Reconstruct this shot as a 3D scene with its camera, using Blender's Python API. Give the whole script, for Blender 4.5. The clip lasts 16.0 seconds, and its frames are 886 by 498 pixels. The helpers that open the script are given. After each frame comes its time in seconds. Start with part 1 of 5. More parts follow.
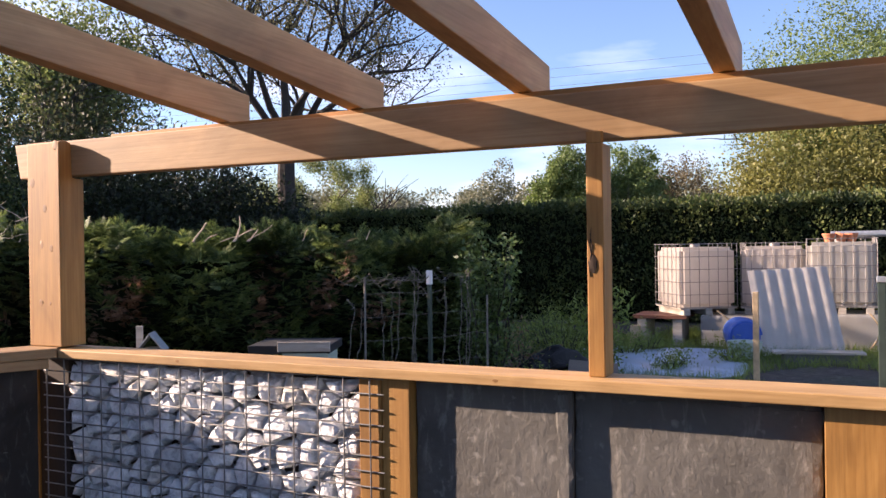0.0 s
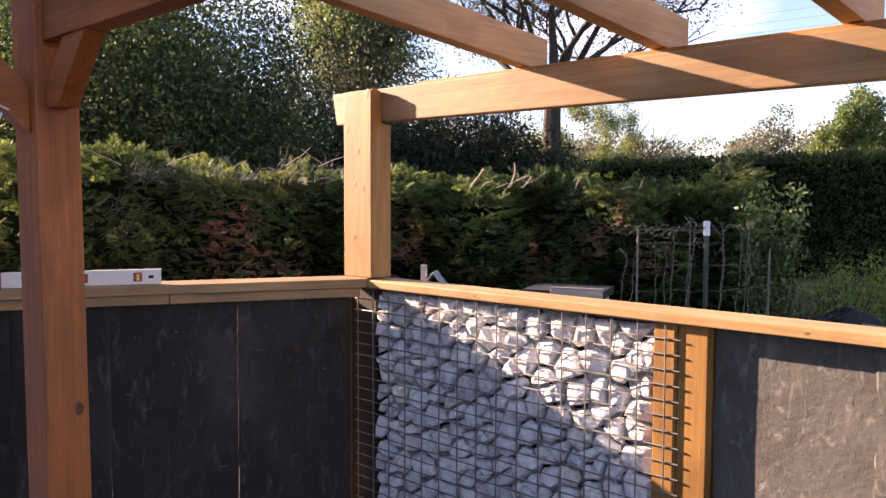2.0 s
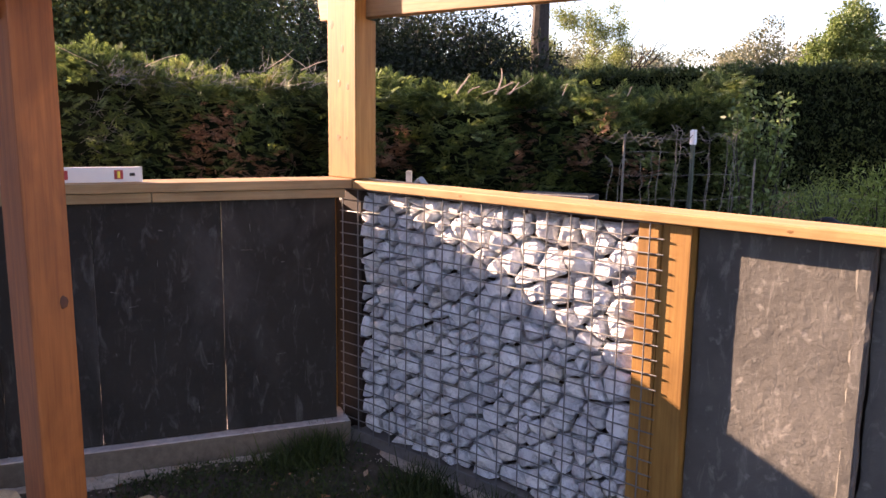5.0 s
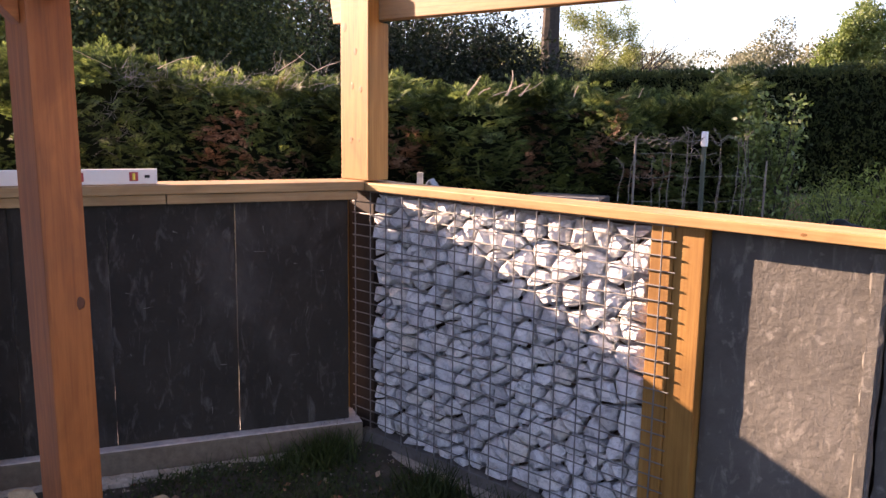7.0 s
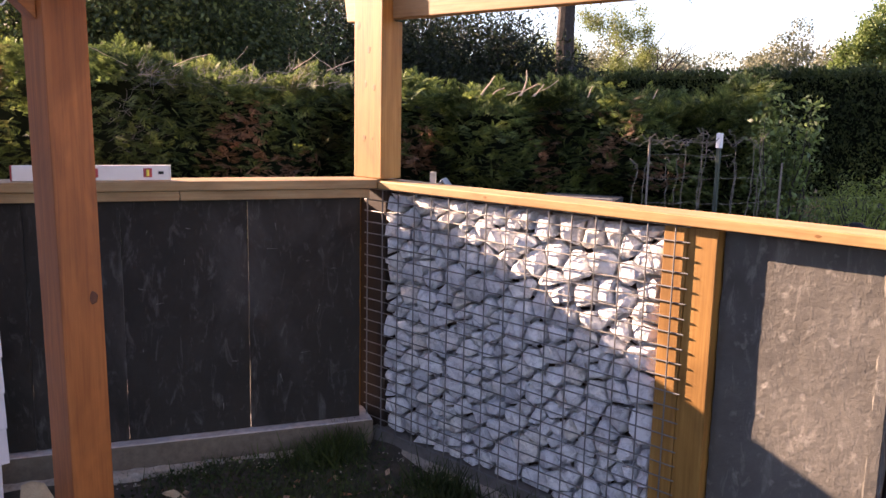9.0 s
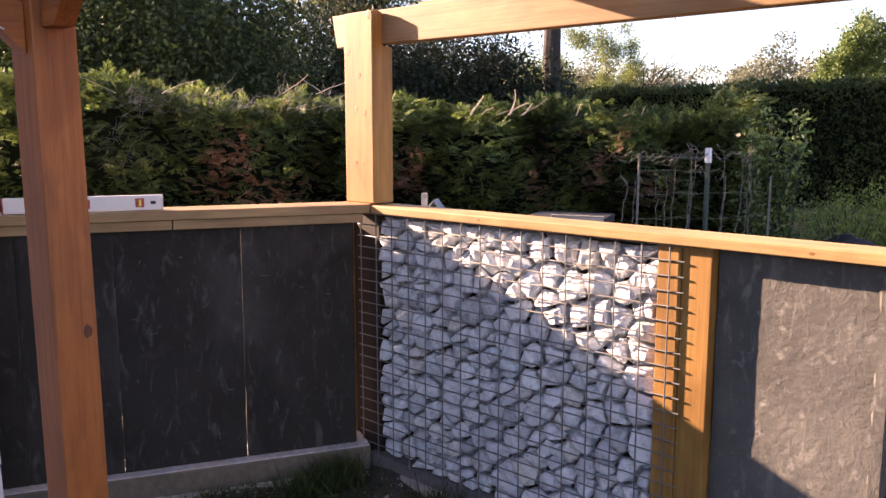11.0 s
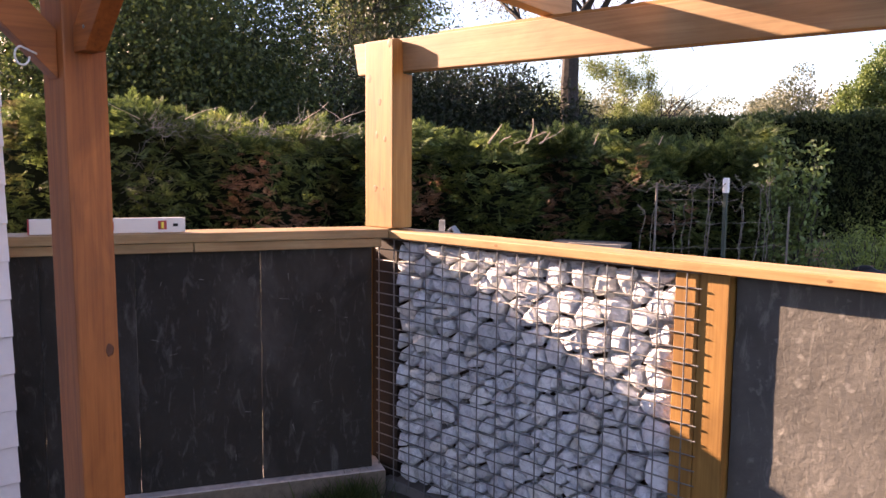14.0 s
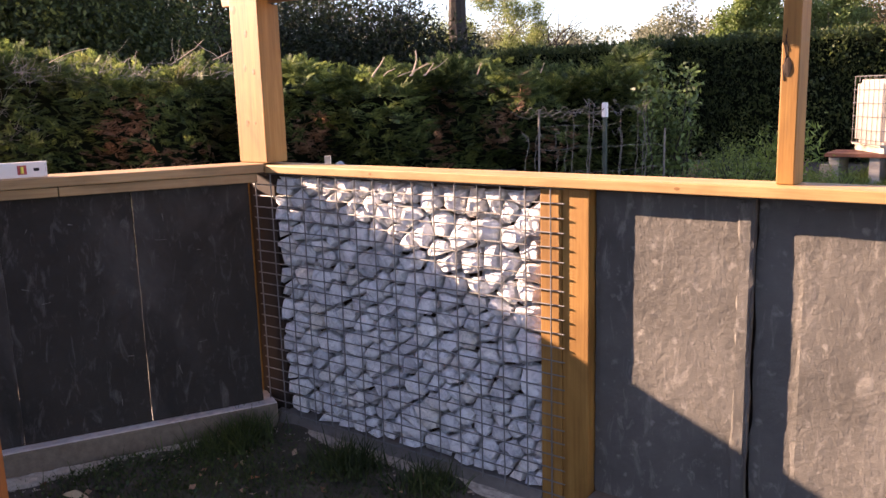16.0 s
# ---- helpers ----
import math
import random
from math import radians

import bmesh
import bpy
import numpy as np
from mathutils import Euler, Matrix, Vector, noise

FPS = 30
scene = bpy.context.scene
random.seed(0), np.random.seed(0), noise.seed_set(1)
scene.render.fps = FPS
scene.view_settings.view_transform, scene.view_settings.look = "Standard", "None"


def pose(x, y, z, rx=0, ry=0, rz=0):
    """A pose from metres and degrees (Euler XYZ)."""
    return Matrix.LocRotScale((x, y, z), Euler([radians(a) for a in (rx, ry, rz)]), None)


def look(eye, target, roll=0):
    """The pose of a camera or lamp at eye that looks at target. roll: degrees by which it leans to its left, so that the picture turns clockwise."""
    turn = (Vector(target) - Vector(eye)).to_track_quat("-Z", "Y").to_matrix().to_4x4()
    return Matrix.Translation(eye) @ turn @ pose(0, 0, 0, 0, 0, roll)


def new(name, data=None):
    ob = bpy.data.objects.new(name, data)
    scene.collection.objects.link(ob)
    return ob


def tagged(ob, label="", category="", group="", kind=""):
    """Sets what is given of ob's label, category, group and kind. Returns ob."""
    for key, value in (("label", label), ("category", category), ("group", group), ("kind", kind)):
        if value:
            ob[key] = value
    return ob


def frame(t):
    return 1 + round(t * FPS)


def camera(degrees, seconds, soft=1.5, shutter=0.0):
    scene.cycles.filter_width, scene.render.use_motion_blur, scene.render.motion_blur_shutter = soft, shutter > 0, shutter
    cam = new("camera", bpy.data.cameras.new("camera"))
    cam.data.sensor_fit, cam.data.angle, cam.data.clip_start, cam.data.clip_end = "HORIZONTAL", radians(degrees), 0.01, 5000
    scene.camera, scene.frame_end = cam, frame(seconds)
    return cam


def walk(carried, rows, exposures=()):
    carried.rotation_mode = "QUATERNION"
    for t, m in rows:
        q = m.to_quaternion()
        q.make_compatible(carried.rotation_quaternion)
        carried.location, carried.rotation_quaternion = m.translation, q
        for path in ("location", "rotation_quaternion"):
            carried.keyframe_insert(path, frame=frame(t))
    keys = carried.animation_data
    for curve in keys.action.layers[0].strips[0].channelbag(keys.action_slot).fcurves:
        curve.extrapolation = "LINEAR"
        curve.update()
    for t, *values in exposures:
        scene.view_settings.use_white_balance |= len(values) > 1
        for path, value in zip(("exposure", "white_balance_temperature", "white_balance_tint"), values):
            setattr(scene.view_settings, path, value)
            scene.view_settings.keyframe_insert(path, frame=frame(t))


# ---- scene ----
cam = camera(56.6, 16.0)
PATH = [
    (0, (2.785, -2.259, 1.503), (1.916, -0.458, 1.497), -0.9),
    (0.5, (2.739, -2.3, 1.493), (1.593, -0.662, 1.444), -0.2),
    (1, (2.695, -2.352, 1.49), (1.397, -0.832, 1.417), -0.2),
    (1.5, (2.697, -2.363, 1.521), (1.334, -0.901, 1.475), -0.7),
    (2, (2.697, -2.358, 1.477), (1.321, -0.913, 1.354), 0.2),
    (2.5, (2.692, -2.357, 1.436), (1.337, -0.915, 1.149), 1.3),
    (3, (2.69, -2.363, 1.431), (1.35, -0.917, 1.092), 1.3),
    (3.5, (2.693, -2.35, 1.432), (1.355, -0.904, 1.089), 0.8),
    (6, (2.687, -2.363, 1.427), (1.356, -0.906, 1.099), 0.9),
    (6.5, (2.697, -2.37, 1.438), (1.352, -0.926, 1.113), 0.8),
    (7, (2.688, -2.369, 1.434), (1.339, -0.929, 1.102), 0.8),
    (7.5, (2.694, -2.374, 1.428), (1.334, -0.95, 1.08), 1.1),
    (8, (2.692, -2.369, 1.426), (1.325, -0.953, 1.075), 1.2),
    (8.5, (2.697, -2.371, 1.432), (1.329, -0.954, 1.083), 1.2),
    (9, (2.69, -2.365, 1.428), (1.319, -0.947, 1.096), 1.2),
    (11.5, (2.678, -2.37, 1.451), (1.313, -0.934, 1.178), -0.2),
    (12, (2.679, -2.356, 1.442), (1.305, -0.925, 1.19), -0.1),
    (12.5, (2.68, -2.369, 1.445), (1.31, -0.934, 1.196), 0.2),
    (13, (2.685, -2.373, 1.444), (1.306, -0.944, 1.21), 0.5),
    (13.5, (2.695, -2.38, 1.444), (1.304, -0.959, 1.222), 0.4),
    (14, (2.692, -2.392, 1.438), (1.296, -0.976, 1.218), 0.5),
    (14.5, (2.701, -2.388, 1.45), (1.292, -0.988, 1.214), 0.1),
    (15, (2.702, -2.377, 1.447), (1.278, -0.996, 1.19), 0.4),
    (15.5, (2.743, -2.36, 1.421), (1.359, -0.948, 1.12), -0.1),
    (16, (2.802, -2.365, 1.401), (1.598, -0.811, 1.031), -1.7),
]
EXPOSURES = [(0.0, 1.74, 6300, 28), (1.0, 2.02, 6650, 32), (2.0, 2.2, 7000, 36), (3.0, 2.5, 7200, 37), (6.0, 2.46, 7200, 37), (16.0, 2.43, 7200, 37)]
walk(cam, [(t, look(eye, target, roll)) for t, eye, target, roll in PATH], EXPOSURES)

# ---- world, sun, exposure ----
SUN = Vector((1.0, 0.27, -0.357)).normalized()      # the way the sunlight travels
world = bpy.data.worlds.new("world")
scene.world = world
world.use_nodes = True
wt = world.node_tree
wt.nodes.clear()
w_out = wt.nodes.new("ShaderNodeOutputWorld")
w_bg = wt.nodes.new("ShaderNodeBackground")
w_sky = wt.nodes.new("ShaderNodeTexSky")
w_sky.sky_type = "NISHITA"
w_sky.sun_disc = False
w_sky.sun_elevation = math.atan2(0.357, 1.036)
w_sky.sun_rotation = math.atan2(-1.0, -0.27) % (2 * math.pi)
w_sky.air_density, w_sky.dust_density, w_sky.ozone_density = 1.0, 0.5, 3.0
w_co = wt.nodes.new("ShaderNodeTexCoord")
w_map = wt.nodes.new("ShaderNodeMapping")
w_map.inputs["Scale"].default_value = (1.6, 1.6, 7.0)
w_no = wt.nodes.new("ShaderNodeTexNoise")
w_no.inputs["Scale"].default_value = 1.7
w_no.inputs["Detail"].default_value = 7.0
w_ra = wt.nodes.new("ShaderNodeValToRGB")
w_ra.color_ramp.elements[0].position, w_ra.color_ramp.elements[0].color = 0.53, (0, 0, 0, 1)
w_ra.color_ramp.elements[1].position, w_ra.color_ramp.elements[1].color = 0.80, (0.55, 0.55, 0.55, 1)
w_mix = wt.nodes.new("ShaderNodeMix")
w_mix.data_type = "RGBA"
w_mix.inputs["B"].default_value = (9.0, 9.2, 9.8, 1)
wt.links.new(w_co.outputs["Generated"], w_map.inputs["Vector"])
wt.links.new(w_map.outputs["Vector"], w_no.inputs["Vector"])
wt.links.new(w_no.outputs["Fac"], w_ra.inputs["Fac"])
wt.links.new(w_ra.outputs["Color"], w_mix.inputs["Factor"])
wt.links.new(w_sky.outputs["Color"], w_mix.inputs["A"])
wt.links.new(w_mix.outputs["Result"], w_bg.inputs["Color"])
wt.links.new(w_bg.outputs["Background"], w_out.inputs["Surface"])
w_bg.inputs["Strength"].default_value = 0.075

sun = new("sun", bpy.data.lights.new("sun", "SUN"))
sun.data.energy, sun.data.angle, sun.data.color = 5.0, radians(0.55), (1.0, 0.82, 0.58)
sun.matrix_world = look(-SUN * 30, (0, 0, 0))


# ---- materials ----
def material(name, rough=0.7, metal=0.0):
    m = bpy.data.materials.new(name)
    m.use_nodes = True
    b = m.node_tree.nodes["Principled BSDF"]
    b.inputs["Roughness"].default_value, b.inputs["Metallic"].default_value = rough, metal
    return m, m.node_tree, b


def node(t, kind, **inputs):
    n = t.nodes.new(kind)
    for k, v in inputs.items():
        n.inputs[k.replace("_", " ")].default_value = v
    return n


def ramp(t, source, stops):
    r = t.nodes.new("ShaderNodeValToRGB")
    while len(r.color_ramp.elements) < len(stops):
        r.color_ramp.elements.new(0.5)
    for e, (p, c) in zip(r.color_ramp.elements, stops):
        e.position, e.color = p, (*c, 1)
    t.links.new(source, r.inputs["Fac"])
    return r.outputs["Color"]


def blend(t, a, b, fac, mode="MIX"):
    n = t.nodes.new("ShaderNodeMix")
    n.data_type, n.blend_type = "RGBA", mode
    for sock, v in (("A", a), ("B", b), ("Factor", fac)):
        s = n.inputs[sock] if sock != "Factor" else n.inputs[0]
        if isinstance(v, (tuple, float, int)):
            s.default_value = (*v, 1) if isinstance(v, tuple) else v
        else:
            t.links.new(v, s)
    return n.outputs["Result"]


def coords(t, scale=(1, 1, 1), shift=True):
    """Object coordinates, shifted at random from object to object."""
    c = t.nodes.new("ShaderNodeTexCoord")
    v = c.outputs["Object"]
    if shift:
        i = t.nodes.new("ShaderNodeObjectInfo")
        s = t.nodes.new("ShaderNodeMath")
        s.operation = "MULTIPLY"
        s.inputs[1].default_value = 37.0
        t.links.new(i.outputs["Random"], s.inputs[0])
        a = t.nodes.new("ShaderNodeVectorMath")
        a.operation = "ADD"
        t.links.new(v, a.inputs[0])
        t.links.new(s.outputs[0], a.inputs[1])
        v = a.outputs[0]
    m = t.nodes.new("ShaderNodeMapping")
    m.inputs["Scale"].default_value = scale
    t.links.new(v, m.inputs["Vector"])
    return m.outputs["Vector"]


def noise_tex(t, vec, scale, detail=4.0, rough=0.55, distortion=0.0):
    n = node(t, "ShaderNodeTexNoise", Scale=scale, Detail=detail, Roughness=rough, Distortion=distortion)
    t.links.new(vec, n.inputs["Vector"])
    return n.outputs["Fac"]


def bump(t, b, height, strength, distance):
    n = node(t, "ShaderNodeBump", Strength=strength, Distance=distance)
    t.links.new(height, n.inputs["Height"])
    t.links.new(n.outputs["Normal"], b.inputs["Normal"])


def wood(name, dark, mid, light, axis, rough=0.6, stain=(0.30, 0.155, 0.055)):
    """Planed timber with grain along one axis, knots and faint stains."""
    m, t, b = material(name, rough)
    sc = [9.0, 9.0, 9.0]
    sc[axis] = 0.55
    v = coords(t, tuple(sc))
    g = noise_tex(t, v, 2.2, 6.0, 0.6, 1.1)
    col = ramp(t, g, [(0.28, dark), (0.5, mid), (0.72, light)])
    sc2 = [60.0, 60.0, 60.0]
    sc2[axis] = 1.6
    v2 = coords(t, tuple(sc2))
    fine = noise_tex(t, v2, 2.0, 4.0, 0.6)
    col = blend(t, col, ramp(t, fine, [(0.35, tuple(c * 0.72 for c in mid)), (0.6, light)]), 0.35)
    sm = [3.0, 3.0, 3.0]
    sm[axis] = 1.1
    soft = noise_tex(t, coords(t, tuple(sm)), 2.4, 4.0, 0.6, 0.6)
    col = blend(t, col, ramp(t, soft, [(0.33, (0.66, 0.62, 0.56)), (0.62, (1.06, 1.06, 1.08))]), 0.8, "MULTIPLY")
    kc = [3.3, 3.3, 3.3]
    kc[axis] = 1.5
    v3 = coords(t, tuple(kc))
    k = node(t, "ShaderNodeTexVoronoi", Scale=1.2, Randomness=1.0)
    t.links.new(v3, k.inputs["Vector"])
    knot = ramp(t, k.outputs["Distance"], [(0.03, (1, 1, 1)), (0.075, (0, 0, 0))])
    col = blend(t, col, stain, knot)
    v4 = coords(t, (1, 1, 1))
    st = ramp(t, noise_tex(t, v4, 5.0, 5.0, 0.6), [(0.62, (0, 0, 0)), (0.8, (0.4, 0.4, 0.4))])
    col = blend(t, col, tuple(c * 0.7 for c in dark), st)
    t.links.new(col, b.inputs["Base Color"])
    bump(t, b, fine, 0.25, 0.002)
    return m


NEW = ((0.225, 0.098, 0.018), (0.325, 0.155, 0.031), (0.42, 0.222, 0.056))
M_WOODX = wood("new_timber_lengthwise", *NEW, 0)
M_BEAM = wood("pale_beam_timber", (0.27, 0.152, 0.055), (0.345, 0.205, 0.083), (0.42, 0.268, 0.122), 0)
M_WOODZ = wood("new_timber_upright", *NEW, 2)
M_RAFT = wood("pale_rafter_timber", (0.36, 0.19, 0.066), (0.47, 0.262, 0.098), (0.57, 0.345, 0.15), 1)
M_CAPX = wood("cap_timber", (0.38, 0.21, 0.07), (0.47, 0.28, 0.105), (0.55, 0.36, 0.16), 0)
M_CAPL = wood("brown_cap_timber", (0.27, 0.155, 0.06), (0.36, 0.22, 0.095), (0.43, 0.28, 0.14), 0)
RED = ((0.17, 0.044, 0.009), (0.38, 0.104, 0.019), (0.50, 0.150, 0.032))
M_REDX = wood("red_stained_timber_lengthwise", *RED, 0, 0.55, (0.07, 0.03, 0.015))
M_REDY = wood("red_stained_timber_across", *RED, 1, 0.55, (0.07, 0.03, 0.015))
M_REDZ = wood("red_stained_timber_upright", *RED, 2, 0.55, (0.07, 0.03, 0.015))
# Post timber darkened to carry the shade under the cap.
M_FOOT = wood("foot_in_shade", (0.020, 0.012, 0.008), (0.03, 0.018, 0.011), (0.04, 0.025, 0.016), 2, 0.8)
M_GREYW = wood("weathered_board", (0.30, 0.26, 0.21), (0.42, 0.37, 0.30), (0.52, 0.47, 0.40), 0, 0.8)
M_DARKW = wood("dark_brown_timber", (0.07, 0.045, 0.03), (0.11, 0.07, 0.045), (0.15, 0.10, 0.065), 2, 0.75)


def plain(name, colour, rough=0.7, metal=0.0, vary=0.25, scale=18.0, bumps=0.15):
    m, t, b = material(name, rough, metal)
    v = coords(t)
    n1 = noise_tex(t, v, scale, 5.0, 0.6)
    n2 = noise_tex(t, v, scale * 0.13, 3.0, 0.5)
    col = ramp(t, n1, [(0.3, tuple(c * (1 - vary) for c in colour)), (0.7, tuple(min(1, c * (1 + vary * 0.6)) for c in colour))])
    col = blend(t, col, tuple(c * (1 - vary) for c in colour), ramp(t, n2, [(0.45, (0, 0, 0)), (0.7, (0.6, 0.6, 0.6))]))
    t.links.new(col, b.inputs["Base Color"])
    if bumps:
        bump(t, b, n1, bumps, 0.004)
    return m


def slate(name, base, marks, dots=0.5, relief=0.6, rough=0.8, gloss=0.35):
    """Natural slate: dark, cleft, with pale scuffs."""
    m, t, b = material(name, rough)
    b.inputs["Specular IOR Level"].default_value = gloss
    v = coords(t)
    cloud = noise_tex(t, v, 3.1, 6.0, 0.62)
    col = ramp(t, cloud, [(0.3, tuple(c * 0.72 for c in base)), (0.7, tuple(c * 1.3 for c in base))])
    v2 = coords(t, (7.0, 7.0, 2.2))
    scuff = noise_tex(t, v2, 3.4, 7.0, 0.68, 0.7)
    col = blend(t, col, marks, ramp(t, scuff, [(0.55, (0, 0, 0)), (0.80, (0.7, 0.7, 0.7))]))
    smear = noise_tex(t, coords(t, (1.0, 1.0, 0.6)), 1.7, 5.0, 0.6, 0.8)
    col = blend(t, col, marks, ramp(t, smear, [(0.5, (0, 0, 0)), (0.85, (0.45, 0.45, 0.45))]))
    spots = noise_tex(t, v, 26.0, 3.0, 0.5)
    col = blend(t, col, marks, ramp(t, spots, [(0.62, (0, 0, 0)), (0.74, (dots, dots, dots))]))
    t.links.new(col, b.inputs["Base Color"])
    v3 = coords(t, (9.0, 9.0, 6.0))
    pits = noise_tex(t, coords(t, (1.0, 1.0, 0.7)), 70.0, 6.0, 0.7, 0.5)
    grainy = blend(t, noise_tex(t, v3, 5.0, 9.0, 0.78, 0.4), pits, 0.55)
    bump(t, b, grainy, relief, 0.008)
    return m


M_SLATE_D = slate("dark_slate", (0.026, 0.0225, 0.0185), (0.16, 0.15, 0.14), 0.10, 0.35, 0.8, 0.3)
M_SLATE_L = slate("grey_slate", (0.112, 0.105, 0.093), (0.34, 0.32, 0.285))
M_CONC = plain("concrete_kerb", (0.155, 0.122, 0.088), 0.9, 0, 0.25, 40.0, 0.5)
M_SILL = plain("grey_sill_board", (0.21, 0.19, 0.17), 0.85, 0, 0.3, 25.0, 0.4)
M_SIDING = plain("white_siding_paint", (0.78, 0.70, 0.67), 0.5, 0, 0.05, 30.0, 0.08)
M_STEEL = plain("galvanised_wire", (0.22, 0.215, 0.21), 0.45, 0.5, 0.2, 60.0, 0.0)
M_ZINC = plain("galvanised_post", (0.45, 0.46, 0.46), 0.45, 0.6, 0.2, 20.0, 0.0)
M_GREENM = plain("green_metal_post", (0.05, 0.07, 0.055), 0.5, 0.2, 0.2, 20.0, 0.0)
M_WHITE = plain("white_plastic", (0.80, 0.78, 0.76), 0.45, 0, 0.06, 12.0, 0.03)
M_TANK = plain("milky_tank_plastic", (0.52, 0.46, 0.42), 0.4, 0, 0.10, 6.0, 0.1)
M_TANK2 = plain("grey_tank_plastic", (0.44, 0.42, 0.39), 0.45, 0, 0.15, 6.0, 0.1)
M_CAGE = plain("cage_tube", (0.26, 0.24, 0.23), 0.45, 0.6, 0.2, 30.0, 0.0)
M_LEVEL = plain("level_white_enamel", (0.80, 0.76, 0.72), 0.35, 0, 0.04, 20.0, 0.0)
M_RED = plain("red_plastic", (0.45, 0.05, 0.05), 0.4, 0, 0.1, 30.0, 0.0)
M_VIAL = plain("yellow_vial", (0.85, 0.75, 0.12), 0.25, 0, 0.1, 30.0, 0.0)
M_BLACK = plain("black_sheeting", (0.014, 0.013, 0.013), 0.75, 0, 0.3, 14.0, 0.4)
M_BLUE = plain("blue_plastic", (0.03, 0.10, 0.42), 0.4, 0, 0.12, 14.0, 0.05)
M_POND = plain("pale_blue_sheeting", (0.42, 0.50, 0.60), 0.35, 0, 0.25, 5.0, 0.5)
M_TERRA = plain("terracotta", (0.52, 0.19, 0.09), 0.8, 0, 0.25, 30.0, 0.3)
M_HIVE = plain("pale_green_paint", (0.40, 0.46, 0.37), 0.7, 0, 0.15, 20.0, 0.1)
M_ROOFING = plain("grey_roofing_felt", (0.14, 0.13, 0.13), 0.9, 0, 0.3, 40.0, 0.4)
M_SHEET = plain("white_corrugated_sheet", (0.68, 0.64, 0.60), 0.65, 0.0, 0.16, 5.0, 0.1)
for m_ in (M_TANK, M_TANK2, M_SHEET):
    # milky plastic and thin roof sheet let light through them
    t_ = m_.node_tree
    b_ = next(n for n in t_.nodes if n.type == "BSDF_PRINCIPLED")
    o_ = next(n for n in t_.nodes if n.type == "OUTPUT_MATERIAL")
    tl, mx = t_.nodes.new("ShaderNodeBsdfTranslucent"), t_.nodes.new("ShaderNodeMixShader")
    tl.inputs["Color"].default_value = (0.72, 0.67, 0.61, 1)
    mx.inputs[0].default_value = 0.5
    t_.links.new(b_.outputs[0], mx.inputs[1])
    t_.links.new(tl.outputs[0], mx.inputs[2])
    t_.links.new(mx.outputs[0], o_.inputs["Surface"])
M_BEIGE = plain("beige_roof", (0.62, 0.52, 0.42), 0.6, 0, 0.08, 5.0, 0.05)
M_BARK = plain("bark", (0.050, 0.042, 0.036), 0.95, 0, 0.4, 14.0, 0.9)
M_TWIG = plain("pale_dry_twig", (0.46, 0.36, 0.27), 0.9, 0, 0.3, 30.0, 0.3)
M_VINE = plain("dry_grey_vine", (0.20, 0.175, 0.145), 0.95, 0, 0.3, 30.0, 0.3)
M_TIP = plain("bleached_log_end", (0.50, 0.36, 0.21), 0.85, 0, 0.25, 20.0, 0.4)
M_TILE = plain("dark_roof", (0.09, 0.07, 0.065), 0.85, 0, 0.3, 8.0, 0.4)
M_WIRE = plain("dark_cable", (0.10, 0.10, 0.11), 0.6, 0, 0.1, 30.0, 0.0)


def stone_mat():
    m, t, b = material("pale_limestone", 0.85)
    i = t.nodes.new("ShaderNodeObjectInfo")
    v = coords(t)
    tone = ramp(t, i.outputs["Random"], [(0.0, (0.52, 0.52, 0.53)), (0.15, (0.74, 0.74, 0.75)), (0.8, (0.88, 0.875, 0.87)), (1.0, (0.84, 0.78, 0.70))])
    n = noise_tex(t, v, 30.0, 9.0, 0.72, 0.6)
    col = blend(t, tone, ramp(t, n, [(0.36, (0.64, 0.64, 0.655)), (0.52, (1.06, 1.06, 1.06))]), 1.0, "MULTIPLY")
    veins = noise_tex(t, coords(t, (1, 1, 3)), 14.0, 3.0, 0.5, 2.0)
    col = blend(t, col, (0.68, 0.66, 0.63), ramp(t, veins, [(0.60, (0, 0, 0)), (0.68, (0.6, 0.6, 0.6))]))
    t.links.new(col, b.inputs["Base Color"])
    chips_ = noise_tex(t, v, 75.0, 5.0, 0.65)
    fac = node(t, "ShaderNodeTexVoronoi", Scale=42.0, Randomness=1.0)
    t.links.new(v, fac.inputs["Vector"])
    bump(t, b, blend(t, blend(t, n, chips_, 0.35), fac.outputs["Distance"], 0.35), 1.0, 0.018)
    return m


M_STONE = stone_mat()


